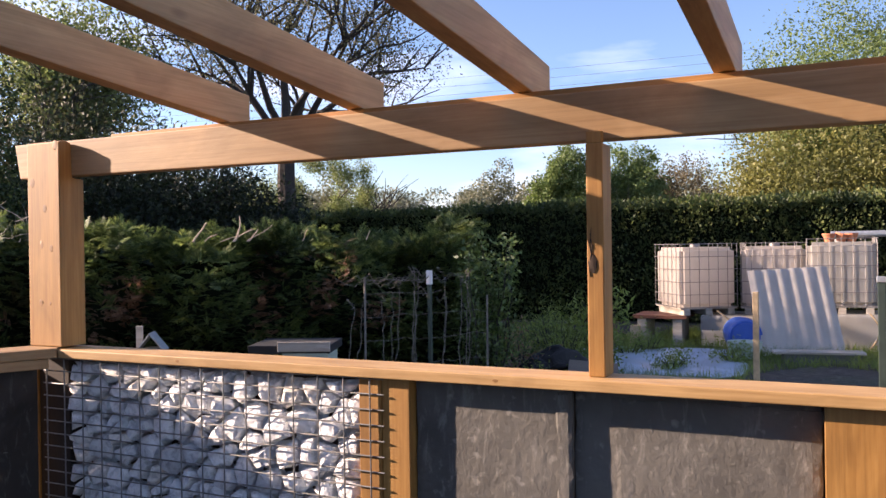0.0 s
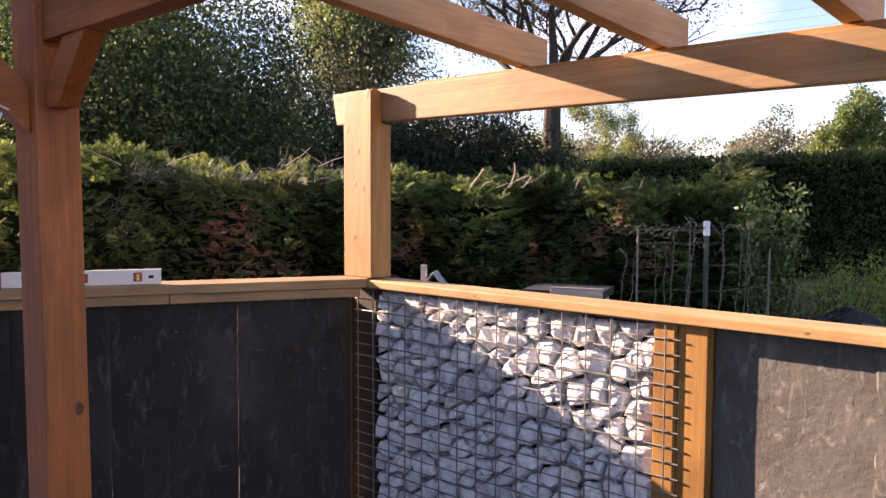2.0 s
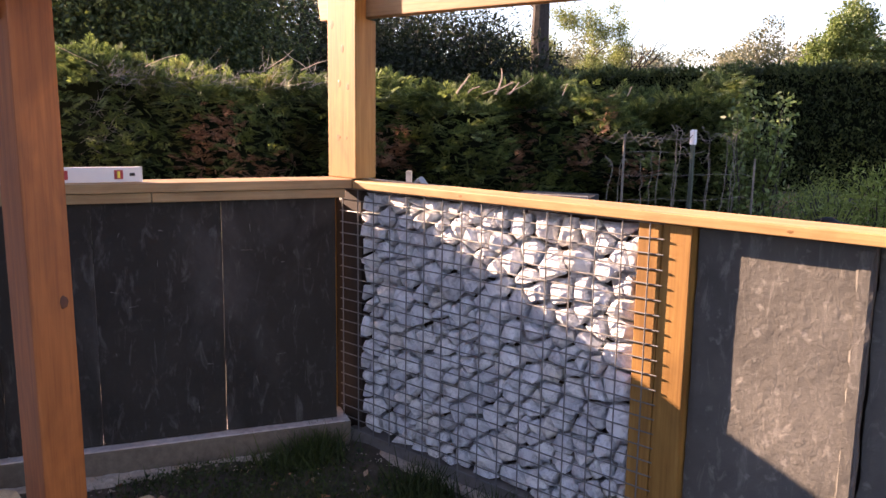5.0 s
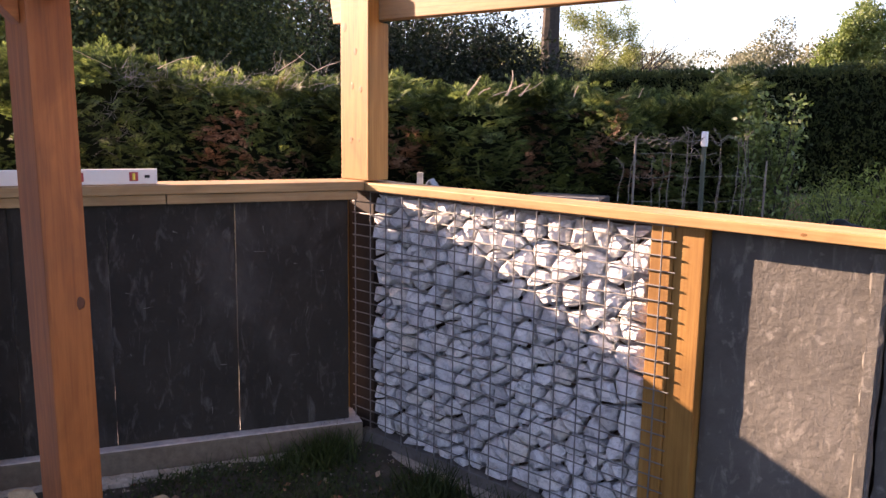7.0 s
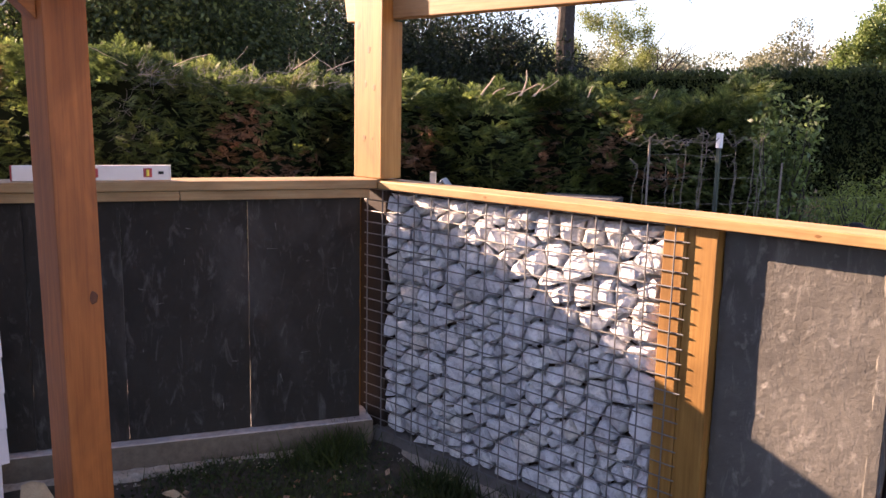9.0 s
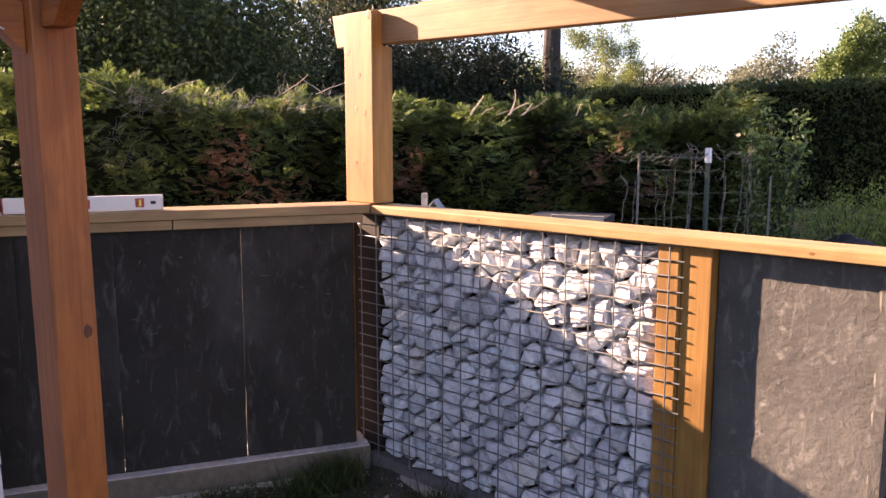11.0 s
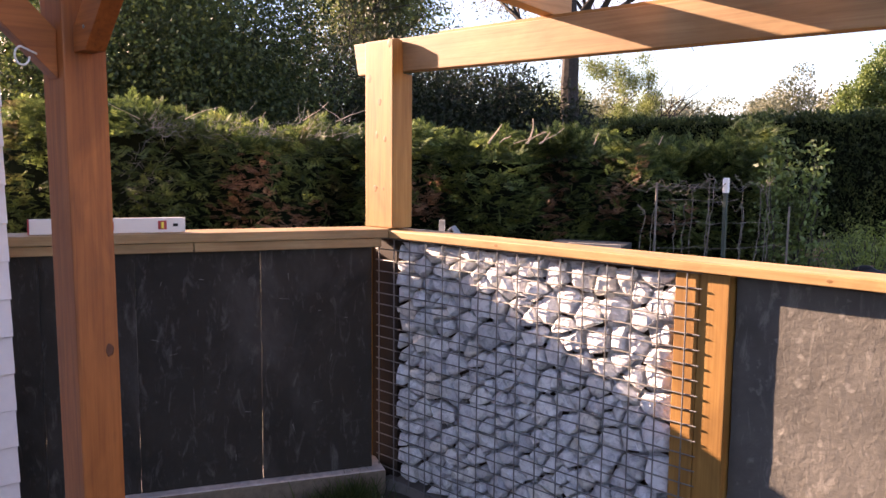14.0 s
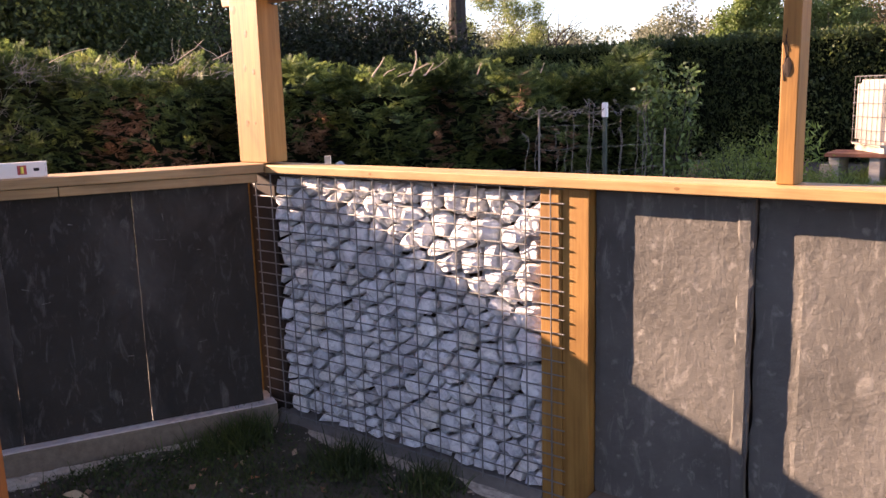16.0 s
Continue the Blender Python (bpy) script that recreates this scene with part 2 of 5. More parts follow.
def foliage(name, stops, patch=None, patch_at=(0.55, 0.68), patch_scale=0.9, glow=0.35, rough=0.6, mottle=0.0):
    """Leaves: each its own tone, with larger drifts of colour, partly see-through to light."""
    m, t, b = material(name, rough)
    g = t.nodes.new("ShaderNodeNewGeometry")
    col = ramp(t, g.outputs["Random Per Island"], stops)
    c = t.nodes.new("ShaderNodeTexCoord")
    drift = noise_tex(t, c.outputs["Object"], 0.7, 3.0, 0.5)
    col = blend(t, col, ramp(t, drift, [(0.35, (0.62, 0.66, 0.62)), (0.65, (1.2, 1.15, 1.0))]), 1.0, "MULTIPLY")
    if mottle:
        fine = noise_tex(t, c.outputs["Object"], mottle, 3.0, 0.6)
        col = blend(t, col, ramp(t, fine, [(0.36, (0.55, 0.60, 0.62)), (0.64, (1.45, 1.35, 1.15))]), 1.0, "MULTIPLY")
    if patch:
        mp = t.nodes.new("ShaderNodeMapping")
        mp.inputs["Scale"].default_value = (1.0, 1.0, 0.45)
        t.links.new(c.outputs["Object"], mp.inputs["Vector"])
        pn = noise_tex(t, mp.outputs["Vector"], patch_scale, 4.0, 0.6)
        col = blend(t, col, patch, ramp(t, pn, [(patch_at[0], (0, 0, 0)), (patch_at[1], (0.9, 0.9, 0.9))]))
    t.links.new(col, b.inputs["Base Color"])
    tr = t.nodes.new("ShaderNodeBsdfTranslucent")
    t.links.new(col, tr.inputs["Color"])
    mx = t.nodes.new("ShaderNodeMixShader")
    mx.inputs["Fac"].default_value = glow
    out = t.nodes["Material Output"]
    t.links.new(b.outputs["BSDF"], mx.inputs[1])
    t.links.new(tr.outputs["BSDF"], mx.inputs[2])
    t.links.new(mx.outputs["Shader"], out.inputs["Surface"])
    return m


M_HEDGE = foliage("cypress_spray", [(0.0, (0.062, 0.098, 0.035)), (0.6, (0.118, 0.172, 0.060)), (1.0, (0.24, 0.30, 0.11))], (0.13, 0.085, 0.045), (0.62, 0.72), 1.3, 0.45, mottle=5.0)
M_WITHER = foliage("withered_spray", [(0.0, (0.20, 0.095, 0.06)), (0.6, (0.38, 0.21, 0.14)), (1.0, (0.50, 0.33, 0.24))], glow=0.3)
M_HEDGE2 = foliage("dark_hedge_leaf", [(0.0, (0.042, 0.066, 0.026)), (0.6, (0.085, 0.122, 0.046)), (1.0, (0.15, 0.18, 0.068))], glow=0.42, mottle=1.6)
M_LAUREL = foliage("laurel_leaf", [(0.0, (0.065, 0.11, 0.03)), (1.0, (0.20, 0.28, 0.085))], rough=0.42)
M_DARKLEAF = foliage("dark_tree_leaf", [(0.0, (0.030, 0.050, 0.016)), (0.6, (0.064, 0.10, 0.031)), (1.0, (0.16, 0.19, 0.05))])
M_YEW = foliage("dark_conifer_leaf", [(0.0, (0.012, 0.022, 0.010)), (0.7, (0.025, 0.04, 0.016)), (1.0, (0.06, 0.08, 0.03))])
M_SPRING = foliage("young_leaf", [(0.0, (0.13, 0.17, 0.06)), (1.0, (0.25, 0.30, 0.115))], glow=0.45)
M_YELLOW = foliage("yellow_green_leaf", [(0.0, (0.13, 0.14, 0.04)), (1.0, (0.26, 0.26, 0.085))], glow=0.45)
M_GREENT = foliage("mid_green_leaf", [(0.0, (0.08, 0.13, 0.035)), (1.0, (0.20, 0.27, 0.09))])
M_SPARSE = foliage("sparse_grey_leaf", [(0.0, (0.05, 0.055, 0.03)), (1.0, (0.15, 0.15, 0.08))])
M_BROWN = foliage("brown_bud_leaf", [(0.0, (0.10, 0.08, 0.045)), (1.0, (0.20, 0.16, 0.09))])
# Distance haze is mixed into this leaf colour as a pale grey tint.
M_FAR = foliage("far_leaf_haze_tint", [(0.0, (0.14, 0.152, 0.10)), (1.0, (0.21, 0.215, 0.145))], glow=0.25)
# Near-black colour standing in for the shade deep inside the hedges.
M_CORE = plain("hedge_inner_shade", (0.010, 0.013, 0.007), 1.0, 0, 0.3, 20.0, 0.6)
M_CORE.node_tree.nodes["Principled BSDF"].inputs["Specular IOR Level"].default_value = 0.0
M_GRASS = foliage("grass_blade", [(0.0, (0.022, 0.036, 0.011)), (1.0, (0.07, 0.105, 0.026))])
M_WEED = foliage("weed_leaf", [(0.0, (0.15, 0.21, 0.04)), (1.0, (0.32, 0.40, 0.10))], glow=0.45)


def soil():
    m, t, b = material("garden_soil", 0.95)
    c = t.nodes.new("ShaderNodeTexCoord")
    n = noise_tex(t, c.outputs["Object"], 9.0, 8.0, 0.7)
    col = ramp(t, n, [(0.3, (0.036, 0.028, 0.021)), (0.55, (0.078, 0.060, 0.045)), (0.8, (0.19, 0.155, 0.125))])
    n2 = noise_tex(t, c.outputs["Object"], 0.9, 4.0, 0.6)
    col = blend(t, col, (0.055, 0.075, 0.028), ramp(t, n2, [(0.48, (0, 0, 0)), (0.68, (0.5, 0.5, 0.5))]))
    t.links.new(col, b.inputs["Base Color"])
    bump(t, b, noise_tex(t, c.outputs["Object"], 24.0, 8.0, 0.7), 0.8, 0.03)
    return m


M_SOIL = soil()
M_SAND = plain("pale_sand", (0.40, 0.34, 0.27), 0.95, 0, 0.35, 60.0, 0.7)


# ---- building helpers ----
def mesh_of(bm, name):
    me = bpy.data.meshes.new(name)
    bm.normal_update()
    bm.to_mesh(me)
    bm.free()
    return me


def part(name, bm, mat, parent=None, label="", smooth=False):
    me = bm if isinstance(bm, bpy.types.Mesh) else mesh_of(bm, name)
    if mat and not me.materials:
        me.materials.append(mat)
    if smooth:
        me.polygons.foreach_set("use_smooth", [True] * len(me.polygons))
    ob = new(name, me)
    if parent:
        ob.parent = parent
    if label:
        ob["label"] = label
    return ob


def thing(name, label, category, group="", kind="", at=None):
    ob = tagged(new(name), label, category, group, kind)
    if at is not None:
        ob.matrix_world = at if isinstance(at, Matrix) else Matrix.Translation(at)
    return ob


def box(x0, x1, y0, y1, z0, z1, bevel=0.003, bm=None, m=None):
    own = bm is None
    bm = bm or bmesh.new()
    vs = [bm.verts.new(v) for v in ((x0, y0, z0), (x1, y0, z0), (x1, y1, z0), (x0, y1, z0), (x0, y0, z1), (x1, y0, z1), (x1, y1, z1), (x0, y1, z1))]
    fs = [bm.faces.new([vs[i] for i in f]) for f in ((3, 2, 1, 0), (4, 5, 6, 7), (0, 1, 5, 4), (1, 2, 6, 5), (2, 3, 7, 6), (3, 0, 4, 7))]
    if bevel and own:
        bmesh.ops.bevel(bm, geom=bm.edges[:], offset=bevel, segments=2, affect="EDGES", profile=0.6)
    if m is not None:
        bmesh.ops.transform(bm, matrix=m, verts=vs if not own else bm.verts[:])
    return bm


def prism(outline, z0, z1, bevel=0.003):
    """An outline in plan, counter-clockwise, pulled up from z0 to z1."""
    bm = bmesh.new()
    lo = [bm.verts.new((x, y, z0)) for x, y in outline]
    hi = [bm.verts.new((x, y, z1)) for x, y in outline]
    bm.faces.new(lo[::-1])
    bm.faces.new(hi)
    n = len(lo)
    for i in range(n):
        bm.faces.new((lo[i], lo[(i + 1) % n], hi[(i + 1) % n], hi[i]))
    if bevel:
        bmesh.ops.bevel(bm, geom=bm.edges[:], offset=bevel, segments=2, affect="EDGES", profile=0.6)
    return bm


def side_prism(outline, x0, x1, bevel=0.003):
    """An outline in (y, z), pulled along x."""
    bm = prism(outline, x0, x1, bevel)
    bmesh.ops.transform(bm, matrix=Matrix(((0, 0, 1, 0), (1, 0, 0, 0), (0, 1, 0, 0), (0, 0, 0, 1))), verts=bm.verts[:])
    return bm


def rod(bm, p, q, r0, r1=None, n=6, cap=True):
    p, q = Vector(p), Vector(q)
    r1 = r0 if r1 is None else r1
    w = (q - p).normalized()
    u = w.orthogonal().normalized()
    v = w.cross(u)
    a, b = [], []
    for i in range(n):
        c = math.cos(2 * math.pi * i / n) * u + math.sin(2 * math.pi * i / n) * v
        a.append(bm.verts.new(p + c * r0))
        b.append(bm.verts.new(q + c * r1))
    for i in range(n):
        bm.faces.new((a[i], a[(i + 1) % n], b[(i + 1) % n], b[i]))
    if cap:
        bm.faces.new(a[::-1])
        bm.faces.new(b)


def rods(points, r0, r1=None, n=6):
    bm = bmesh.new()
    r1 = r0 if r1 is None else r1
    k = len(points) - 1
    for i in range(k):
        rod(bm, points[i], points[i + 1], r0 + (r1 - r0) * i / k, r0 + (r1 - r0) * (i + 1) / k, n)
    return bm


def quads_mesh(name, verts, mat):
    """A mesh of loose quads from an array of shape (n, 4, 3)."""
    n = len(verts)
    me = bpy.data.meshes.new(name)
    me.vertices.add(n * 4)
    me.vertices.foreach_set("co", verts.astype(np.float32).ravel())
    me.loops.add(n * 4)
    me.loops.foreach_set("vertex_index", np.arange(n * 4, dtype=np.int32))
    me.polygons.add(n)
    me.polygons.foreach_set("loop_start", np.arange(0, n * 4, 4, dtype=np.int32))
    me.update(calc_edges=True)
    me.materials.append(mat)
    return me


def leaf_quads(rng, p, size, aspect=0.45, up=0.0, out=None, spread=1.0):
    """Rhombic leaves at the points p; they point outwards along out, loosened by spread, and bend a little."""
    n = len(p)
    d = rng.normal(size=(n, 3)) * spread
    if out is not None:
        d += out
    d[:, 2] += up
    d /= np.linalg.norm(d, axis=1, keepdims=True) + 1e-9
    s = np.cross(d, rng.normal(size=(n, 3)))
    s /= np.linalg.norm(s, axis=1, keepdims=True) + 1e-9
    k = np.cross(d, s)
    L = (size * rng.uniform(0.6, 1.35, n))[:, None]
    W = L * aspect
    mid = p + d * L * 0.45
    return np.stack([p, mid + s * W * 0.5 + k * L * 0.08, p + d * L, mid - s * W * 0.5 + k * L * 0.08], axis=1)


def waves(rng, n, low, high):
    """A smooth random function of the plane, from -1 to 1 or so."""
    a = rng.uniform(0, 2 * math.pi, n)
    f = rng.uniform(low, high, n)
    ph = rng.uniform(0, 2 * math.pi, n)
    w = 1.0 / np.sqrt(n) * 1.4

    def value(x, y):
        return sum(w * np.sin(f[i] * (x * math.cos(a[i]) + y * math.sin(a[i])) + ph[i]) for i in range(n))
    return value


# ---- ground ----
GZ = -0.075


def ground_height(x, y):
    d = np.hypot(x - 0.5, y + 0.8)
    near = np.exp(-(d / 2.2) ** 2)
    return GZ + 0.014 * near * (np.sin(7.1 * x + 1.0) * np.cos(6.3 * y) + 0.6 * np.sin(15.0 * x + 2.0 * y)) - 0.012 * near


def make_ground():
    def axis(c):
        fine = np.linspace(c - 2.6, c + 2.6, 110)
        far = np.geomspace(3.0, 900.0, 26)
        return np.concatenate([c - far[::-1], fine, c + far])
    xs, ys = axis(0.6), axis(-0.9)
    X, Y = np.meshgrid(xs, ys)
    Z = ground_height(X, Y)
    v = np.stack([X, Y, Z], axis=-1).reshape(-1, 3)
    w = len(xs)
    f = [(j * w + i, j * w + i + 1, (j + 1) * w + i + 1, (j + 1) * w + i) for j in range(len(ys) - 1) for i in range(w - 1)]
    me = bpy.data.meshes.new("ground")
    me.from_pydata(v.tolist(), [], f)
    me.materials.append(M_SOIL)
    me.polygons.foreach_set("use_smooth", [True] * len(f))
    tagged(new("ground", me), "bare dark garden soil with thin grass", "ground", kind="structure")


make_ground()

# ---- the wall with the stone cage, along x ----
TH = radians(26.0)
LW = Matrix(((-math.sin(TH), math.cos(TH), 0, 0), (-math.cos(TH), -math.sin(TH), 0, 0), (0, 0, 1, 0), (0, 0, 0, 1)))
CORNER_OUT = (-0.125, 0.155)

cap = thing("wall_cap", "long planed yellow timber cap board over the stone cage", "wall cap")
part("cap_board", prism([(0, 0), (4.6, 0), (4.6, 0.155), CORNER_OUT], 1.087, 1.12, 0.004), M_CAPX, cap)

capl = thing("wall_cap", "brown planed timber cap over the dark slate wall", "wall cap", at=LW)
inv = LW.inverted()
c_out = inv @ Vector((*CORNER_OUT, 0))
part("cap_board", prism([(0.003, 0), (c_out.x + 0.003, c_out.y), (1.66, -0.18), (1.56, 0)], 1.088, 1.126, 0.004), M_CAPL, capl)
part("under_board", box(0.03, 0.818, -0.115, -0.014, 1.047, 1.0855), M_CAPL, capl)
part("under_board", box(0.822, 1.56, -0.115, -0.016, 1.047, 1.0855), M_CAPL, capl)

# corner post with the notch that holds the beam
cpost = thing("corner_post", "square yellow timber corner post with small knots", "post")
part("shaft", side_prism([(0.02, 1.1275), (0.137, 1.1275), (0.137, 1.80), (0.078, 1.80), (0.078, 1.942), (0.05, 1.952), (0.02, 1.944)], -0.183, 0.0, 0.004), M_WOODZ, cpost)
# the foot's shade is in its dark colour
part("foot", box(-0.183, -0.01, 0.060, 0.15, -0.12, 1.081, 0.004), M_FOOT, cpost, "foot of the post with its shade put into the colour")
# Added strip of bright timber for the sunlit sliver beside the foot.
part("batten", box(-0.218, -0.1845, 0.052, 0.10, -0.12, 1.045, 0.003), M_WOODZ, cpost, "thin yellow strip added for the sunlit sliver of the post")
# Added out of sight behind the slates to keep sun off the foot.
side = tagged(new("side_post", mesh_of(box(-0.30, -0.225, -0.06, 0.048, -0.12, 1.04, 0.004), "side_post")), "unseen timber post added behind the dark slates to block sun", "post")
side.data.materials.append(M_WOODZ)
M_KNOT = wood("knot_wood", (0.17, 0.075, 0.018), (0.24, 0.112, 0.028), (0.31, 0.15, 0.04), 1)


def knot(parent, c, rx, rz, along="y"):
    bm = bmesh.new()
    bmesh.ops.create_uvsphere(bm, u_segments=14, v_segments=8, radius=1.0)
    sc = (rx, 0.0005, rz) if along == "y" else (0.0005, rx, rz)
    for v in bm.verts:
        v.co *= 1.0 + 0.22 * noise.noise(v.co * 1.8 + Vector((c[0] * 90, 0, c[2] * 40)))
    bmesh.ops.transform(bm, matrix=Matrix.Translation(c) @ Matrix.Diagonal((*sc, 1)), verts=bm.verts[:])
    part("knot", bm, M_KNOT, parent, "small brown knot", True)


for kx, kz, a_, b_r in ((-0.155, 1.785, 0.014, 0.016), (-0.085, 1.680, 0.010, 0.013), (-0.105, 1.535, 0.009, 0.014), (-0.05, 1.520, 0.010, 0.012), (-0.115, 1.300, 0.012, 0.012), (-0.06, 1.30, 0.006, 0.006), (-0.02, 1.93, 0.012, 0.016)):
    knot(cpost, (kx, 0.0201, kz), a_ * 1.1, b_r * 1.25)

# beam with a slanted end, lying in the notch
bm = prism([(-0.335, 1.955), (-0.305, 1.812), (4.7, 1.795), (4.7, 1.94)], 0.080, 0.145, 0.004)
bmesh.ops.transform(bm, matrix=Matrix(((1, 0, 0, 0), (0, 0, 1, 0), (0, 1, 0, 0), (0, 0, 0, 1))), verts=bm.verts[:])
bmesh.ops.reverse_faces(bm, faces=bm.faces[:])
beam = tagged(new("roof_beam", mesh_of(bm, "roof_beam")), "long pale timber beam carried by the posts", "beam")
beam.data.materials.append(M_BEAM)

# middle post, lapped in front of the beam
mpost = thing("middle_post", "slim timber post with a dark split knot", "post")
part("shaft", box(2.128, 2.178, 0.055, 0.150, 1.1215, 1.793, 0.004), M_WOODZ, mpost)
part("tongue", box(2.130, 2.176, 0.055, 0.0785, 1.793, 1.828, 0.003), M_WOODZ, mpost)
kn = bmesh.new()
bmesh.ops.create_icosphere(kn, subdivisions=2, radius=1.0)
for v in kn.verts:
    v.co += Vector(noise.noise_vector(v.co * 1.7)) * 0.3
bmesh.ops.transform(kn, matrix=Matrix.Translation((2.146, 0.0555, 1.445)) @ Matrix.Diagonal((0.012, 0.004, 0.028, 1)), verts=kn.verts[:])
for k in range(7):
    z = 1.41 + k * 0.016
    rod(kn, (2.138 + 0.004 * (k % 3), 0.0545, z), (2.132 + 0.005 * (k % 4), 0.0545, z + 0.045), 0.0022, 0.0006, 5)
part("knot", kn, plain("dark_knot", (0.035, 0.02, 0.012), 0.9), mpost, "dark open split knot")

for kx, kz, a_ in ((0.62, 1.104, 0.007), (1.86, 1.102, 0.007)):
    knot(cap, (kx, 0.0002, kz), a_ * 1.5, a_ * 0.8)

# the two boards beside the cage
for x0, x1, y0, lab in ((1.374, 1.4545, 0.0215, "upright yellow board beside the stone cage"), (1.457, 1.556, 0.0265, "upright yellow post beside the stone cage")):
    p = tagged(new("upright_board", mesh_of(box(x0, x1, y0, y0 + 0.10, -0.1, 1.0815, 0.003), "upright_board")), lab, "board")
    p.data.materials.append(M_WOODZ)
p2 = thing("end_post", "wide yellow timber post with the next wire cage", "post")
part("board", box(2.744, 2.90, 0.034, 0.14, -0.1, 1.0815, 0.003), M_WOODZ, p2)
part("board", box(2.9015, 3.02, 0.028, 0.13, -0.1, 1.0815, 0.003), M_WOODZ, p2)

# added dark backing, so that the wall is closed and the stone gaps stay dark
back = tagged(new("wall_back", mesh_of(box(-0.10, 4.6, 0.152, 0.172, -0.1, 1.0815, 0.002), "wall_back")), "unseen dark backing added behind the stone cage", "wall", kind="structure")
back.data.materials.append(M_DARKW)


def rough_slab(w, h, t, seed, edge=0.006):
    """A slab standing in x-z with an uneven cleft face towards -y and ragged edges."""
    rng = random.Random(seed)
    nx, nz = 26, 56
    bm = bmesh.new()
    grid = [[None] * (nz + 1) for _ in range(nx + 1)]
    for i in range(nx + 1):
        for j in range(nz + 1):
            x, z = w * i / nx, h * j / nz
            if i in (0, nx):
                x += edge * (1.3 * noise.noise((z * 9, seed * 3.1 + i, 0.5)) + 0.7 * noise.noise((z * 25, seed + i, 2.5)))
            if j in (0, nz):
                z += rng.uniform(-edge, edge) * 0.5
            y = 0.0014 * noise.noise((x * 5 + seed, z * 4, 1.3)) + 0.0014 * noise.noise((x * 14, z * 11 + seed, 4.1)) + 0.0010 * noise.noise((x * 40, z * 34, seed))
            if i in (0, nx):
                y += 0.002 + 0.004 * abs(noise.noise((z * 12, seed, i)))
            grid[i][j] = bm.verts.new((x, y, z))
    for i in range(nx):
        for j in range(nz):
            bm.faces.new((grid[i][j], grid[i + 1][j], grid[i + 1][j + 1], grid[i][j + 1]))
    rim = [e for e in bm.edges if e.is_boundary]
    ex = bmesh.ops.extrude_edge_only(bm, edges=rim)
    bmesh.ops.translate(bm, vec=(0, t, 0), verts=[v for v in ex["geom"] if isinstance(v, bmesh.types.BMVert)])
    bmesh.ops.contextual_create(bm, geom=[e for e in bm.edges if e.is_boundary])
    return bm


def slab(name, m, w, h, seed, mat, lab, grp, edge=0.006):
    ob = tagged(new(name, mesh_of(rough_slab(w, h, 0.022, seed, edge), name)), lab, "slate slab", grp)
    ob.data.materials.append(mat)
    ob.matrix_world = m
    return ob


slab("slate_slab", pose(1.560, 0.0655, 0.02), 0.511, 1.055, 3, M_SLATE_L, "rough grey slate slab standing on edge under the cap", "grey slate slabs", 0.003)
broad = slab("slate_slab", pose(2.076, 0.092, 0.02), 0.662, 1.055, 9, M_SLATE_L, "broad rough grey slate slab standing on edge", "grey slate slabs")

layer = part("cleft_layer", rough_slab(0.545, 1.035, 0.005, 13, 0.010), M_SLATE_L, broad, "raised cleft layer with a ragged edge")
layer.matrix_local = pose(0.113, -0.0068, 0.004)
chipped = part("broken_lip", rough_slab(0.034, 1.04, 0.004, 17, 0.012), M_SLATE_L, bpy.data.objects["slate_slab"], "rough broken lip")
chipped.matrix_local = pose(0.470, -0.0055, 0.004)

# kerb under the grey slates and sill under the cage
kerb_r = tagged(new("kerb", mesh_of(box(1.56, 4.5, 0.0, 0.15, -0.2, 0.016, 0.006), "kerb")), "pale concrete kerb under the grey slates", "kerb", kind="structure")
kerb_r.data.materials.append(M_CONC)
sill = tagged(new("sill_board", mesh_of(box(-0.06, 1.372, 0.022, 0.15, -0.16, -0.022, 0.004), "sill_board")), "grey weathered sill board under the stones", "board")
sill.data.materials.append(M_SILL)

# ---- dark slate wall ----
M_SCRATCH = plain("chalky_scratch", (0.16, 0.15, 0.14), 0.9, 0, 0.4, 60.0, 0.0)
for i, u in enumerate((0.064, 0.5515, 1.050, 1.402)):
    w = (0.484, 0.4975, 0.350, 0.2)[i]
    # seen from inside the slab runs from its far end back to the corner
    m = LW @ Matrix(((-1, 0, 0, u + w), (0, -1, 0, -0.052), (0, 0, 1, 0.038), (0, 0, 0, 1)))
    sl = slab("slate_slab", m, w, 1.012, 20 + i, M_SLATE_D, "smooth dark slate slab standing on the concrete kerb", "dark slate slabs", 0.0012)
    rs = random.Random(70 + i)
    for _ in range((7, 8, 4, 1)[i]):
        ln, an = rs.uniform(0.012, 0.05), rs.choice((rs.gauss(0.1, 0.15), rs.gauss(1.5, 0.25)))
        wd = rs.uniform(0.0008, 0.0022)
        sb = box(-ln / 2, ln / 2, -0.0004, 0.0004, -wd, wd, 0)
        for v in sb.verts:
            if v.co.x > 0:
                v.co.z *= 0.25
        bmesh.ops.transform(sb, matrix=Matrix.Translation((rs.uniform(0.06, w - 0.06), -0.0032, rs.uniform(0.08, 0.95))) @ Matrix.Rotation(an, 4, "Y"), verts=sb.verts[:])
        part("scratch", sb, M_SCRATCH, sl, "pale scratch")
kerb_l = tagged(new("kerb", mesh_of(box(0.012, 1.75, -0.24, 0.0, -0.25, 0.033, 0.008), "kerb")), "rough pale concrete kerb under the dark slates", "kerb", kind="structure")
kerb_l.data.materials.append(M_CONC)
kerb_l.matrix_world = LW

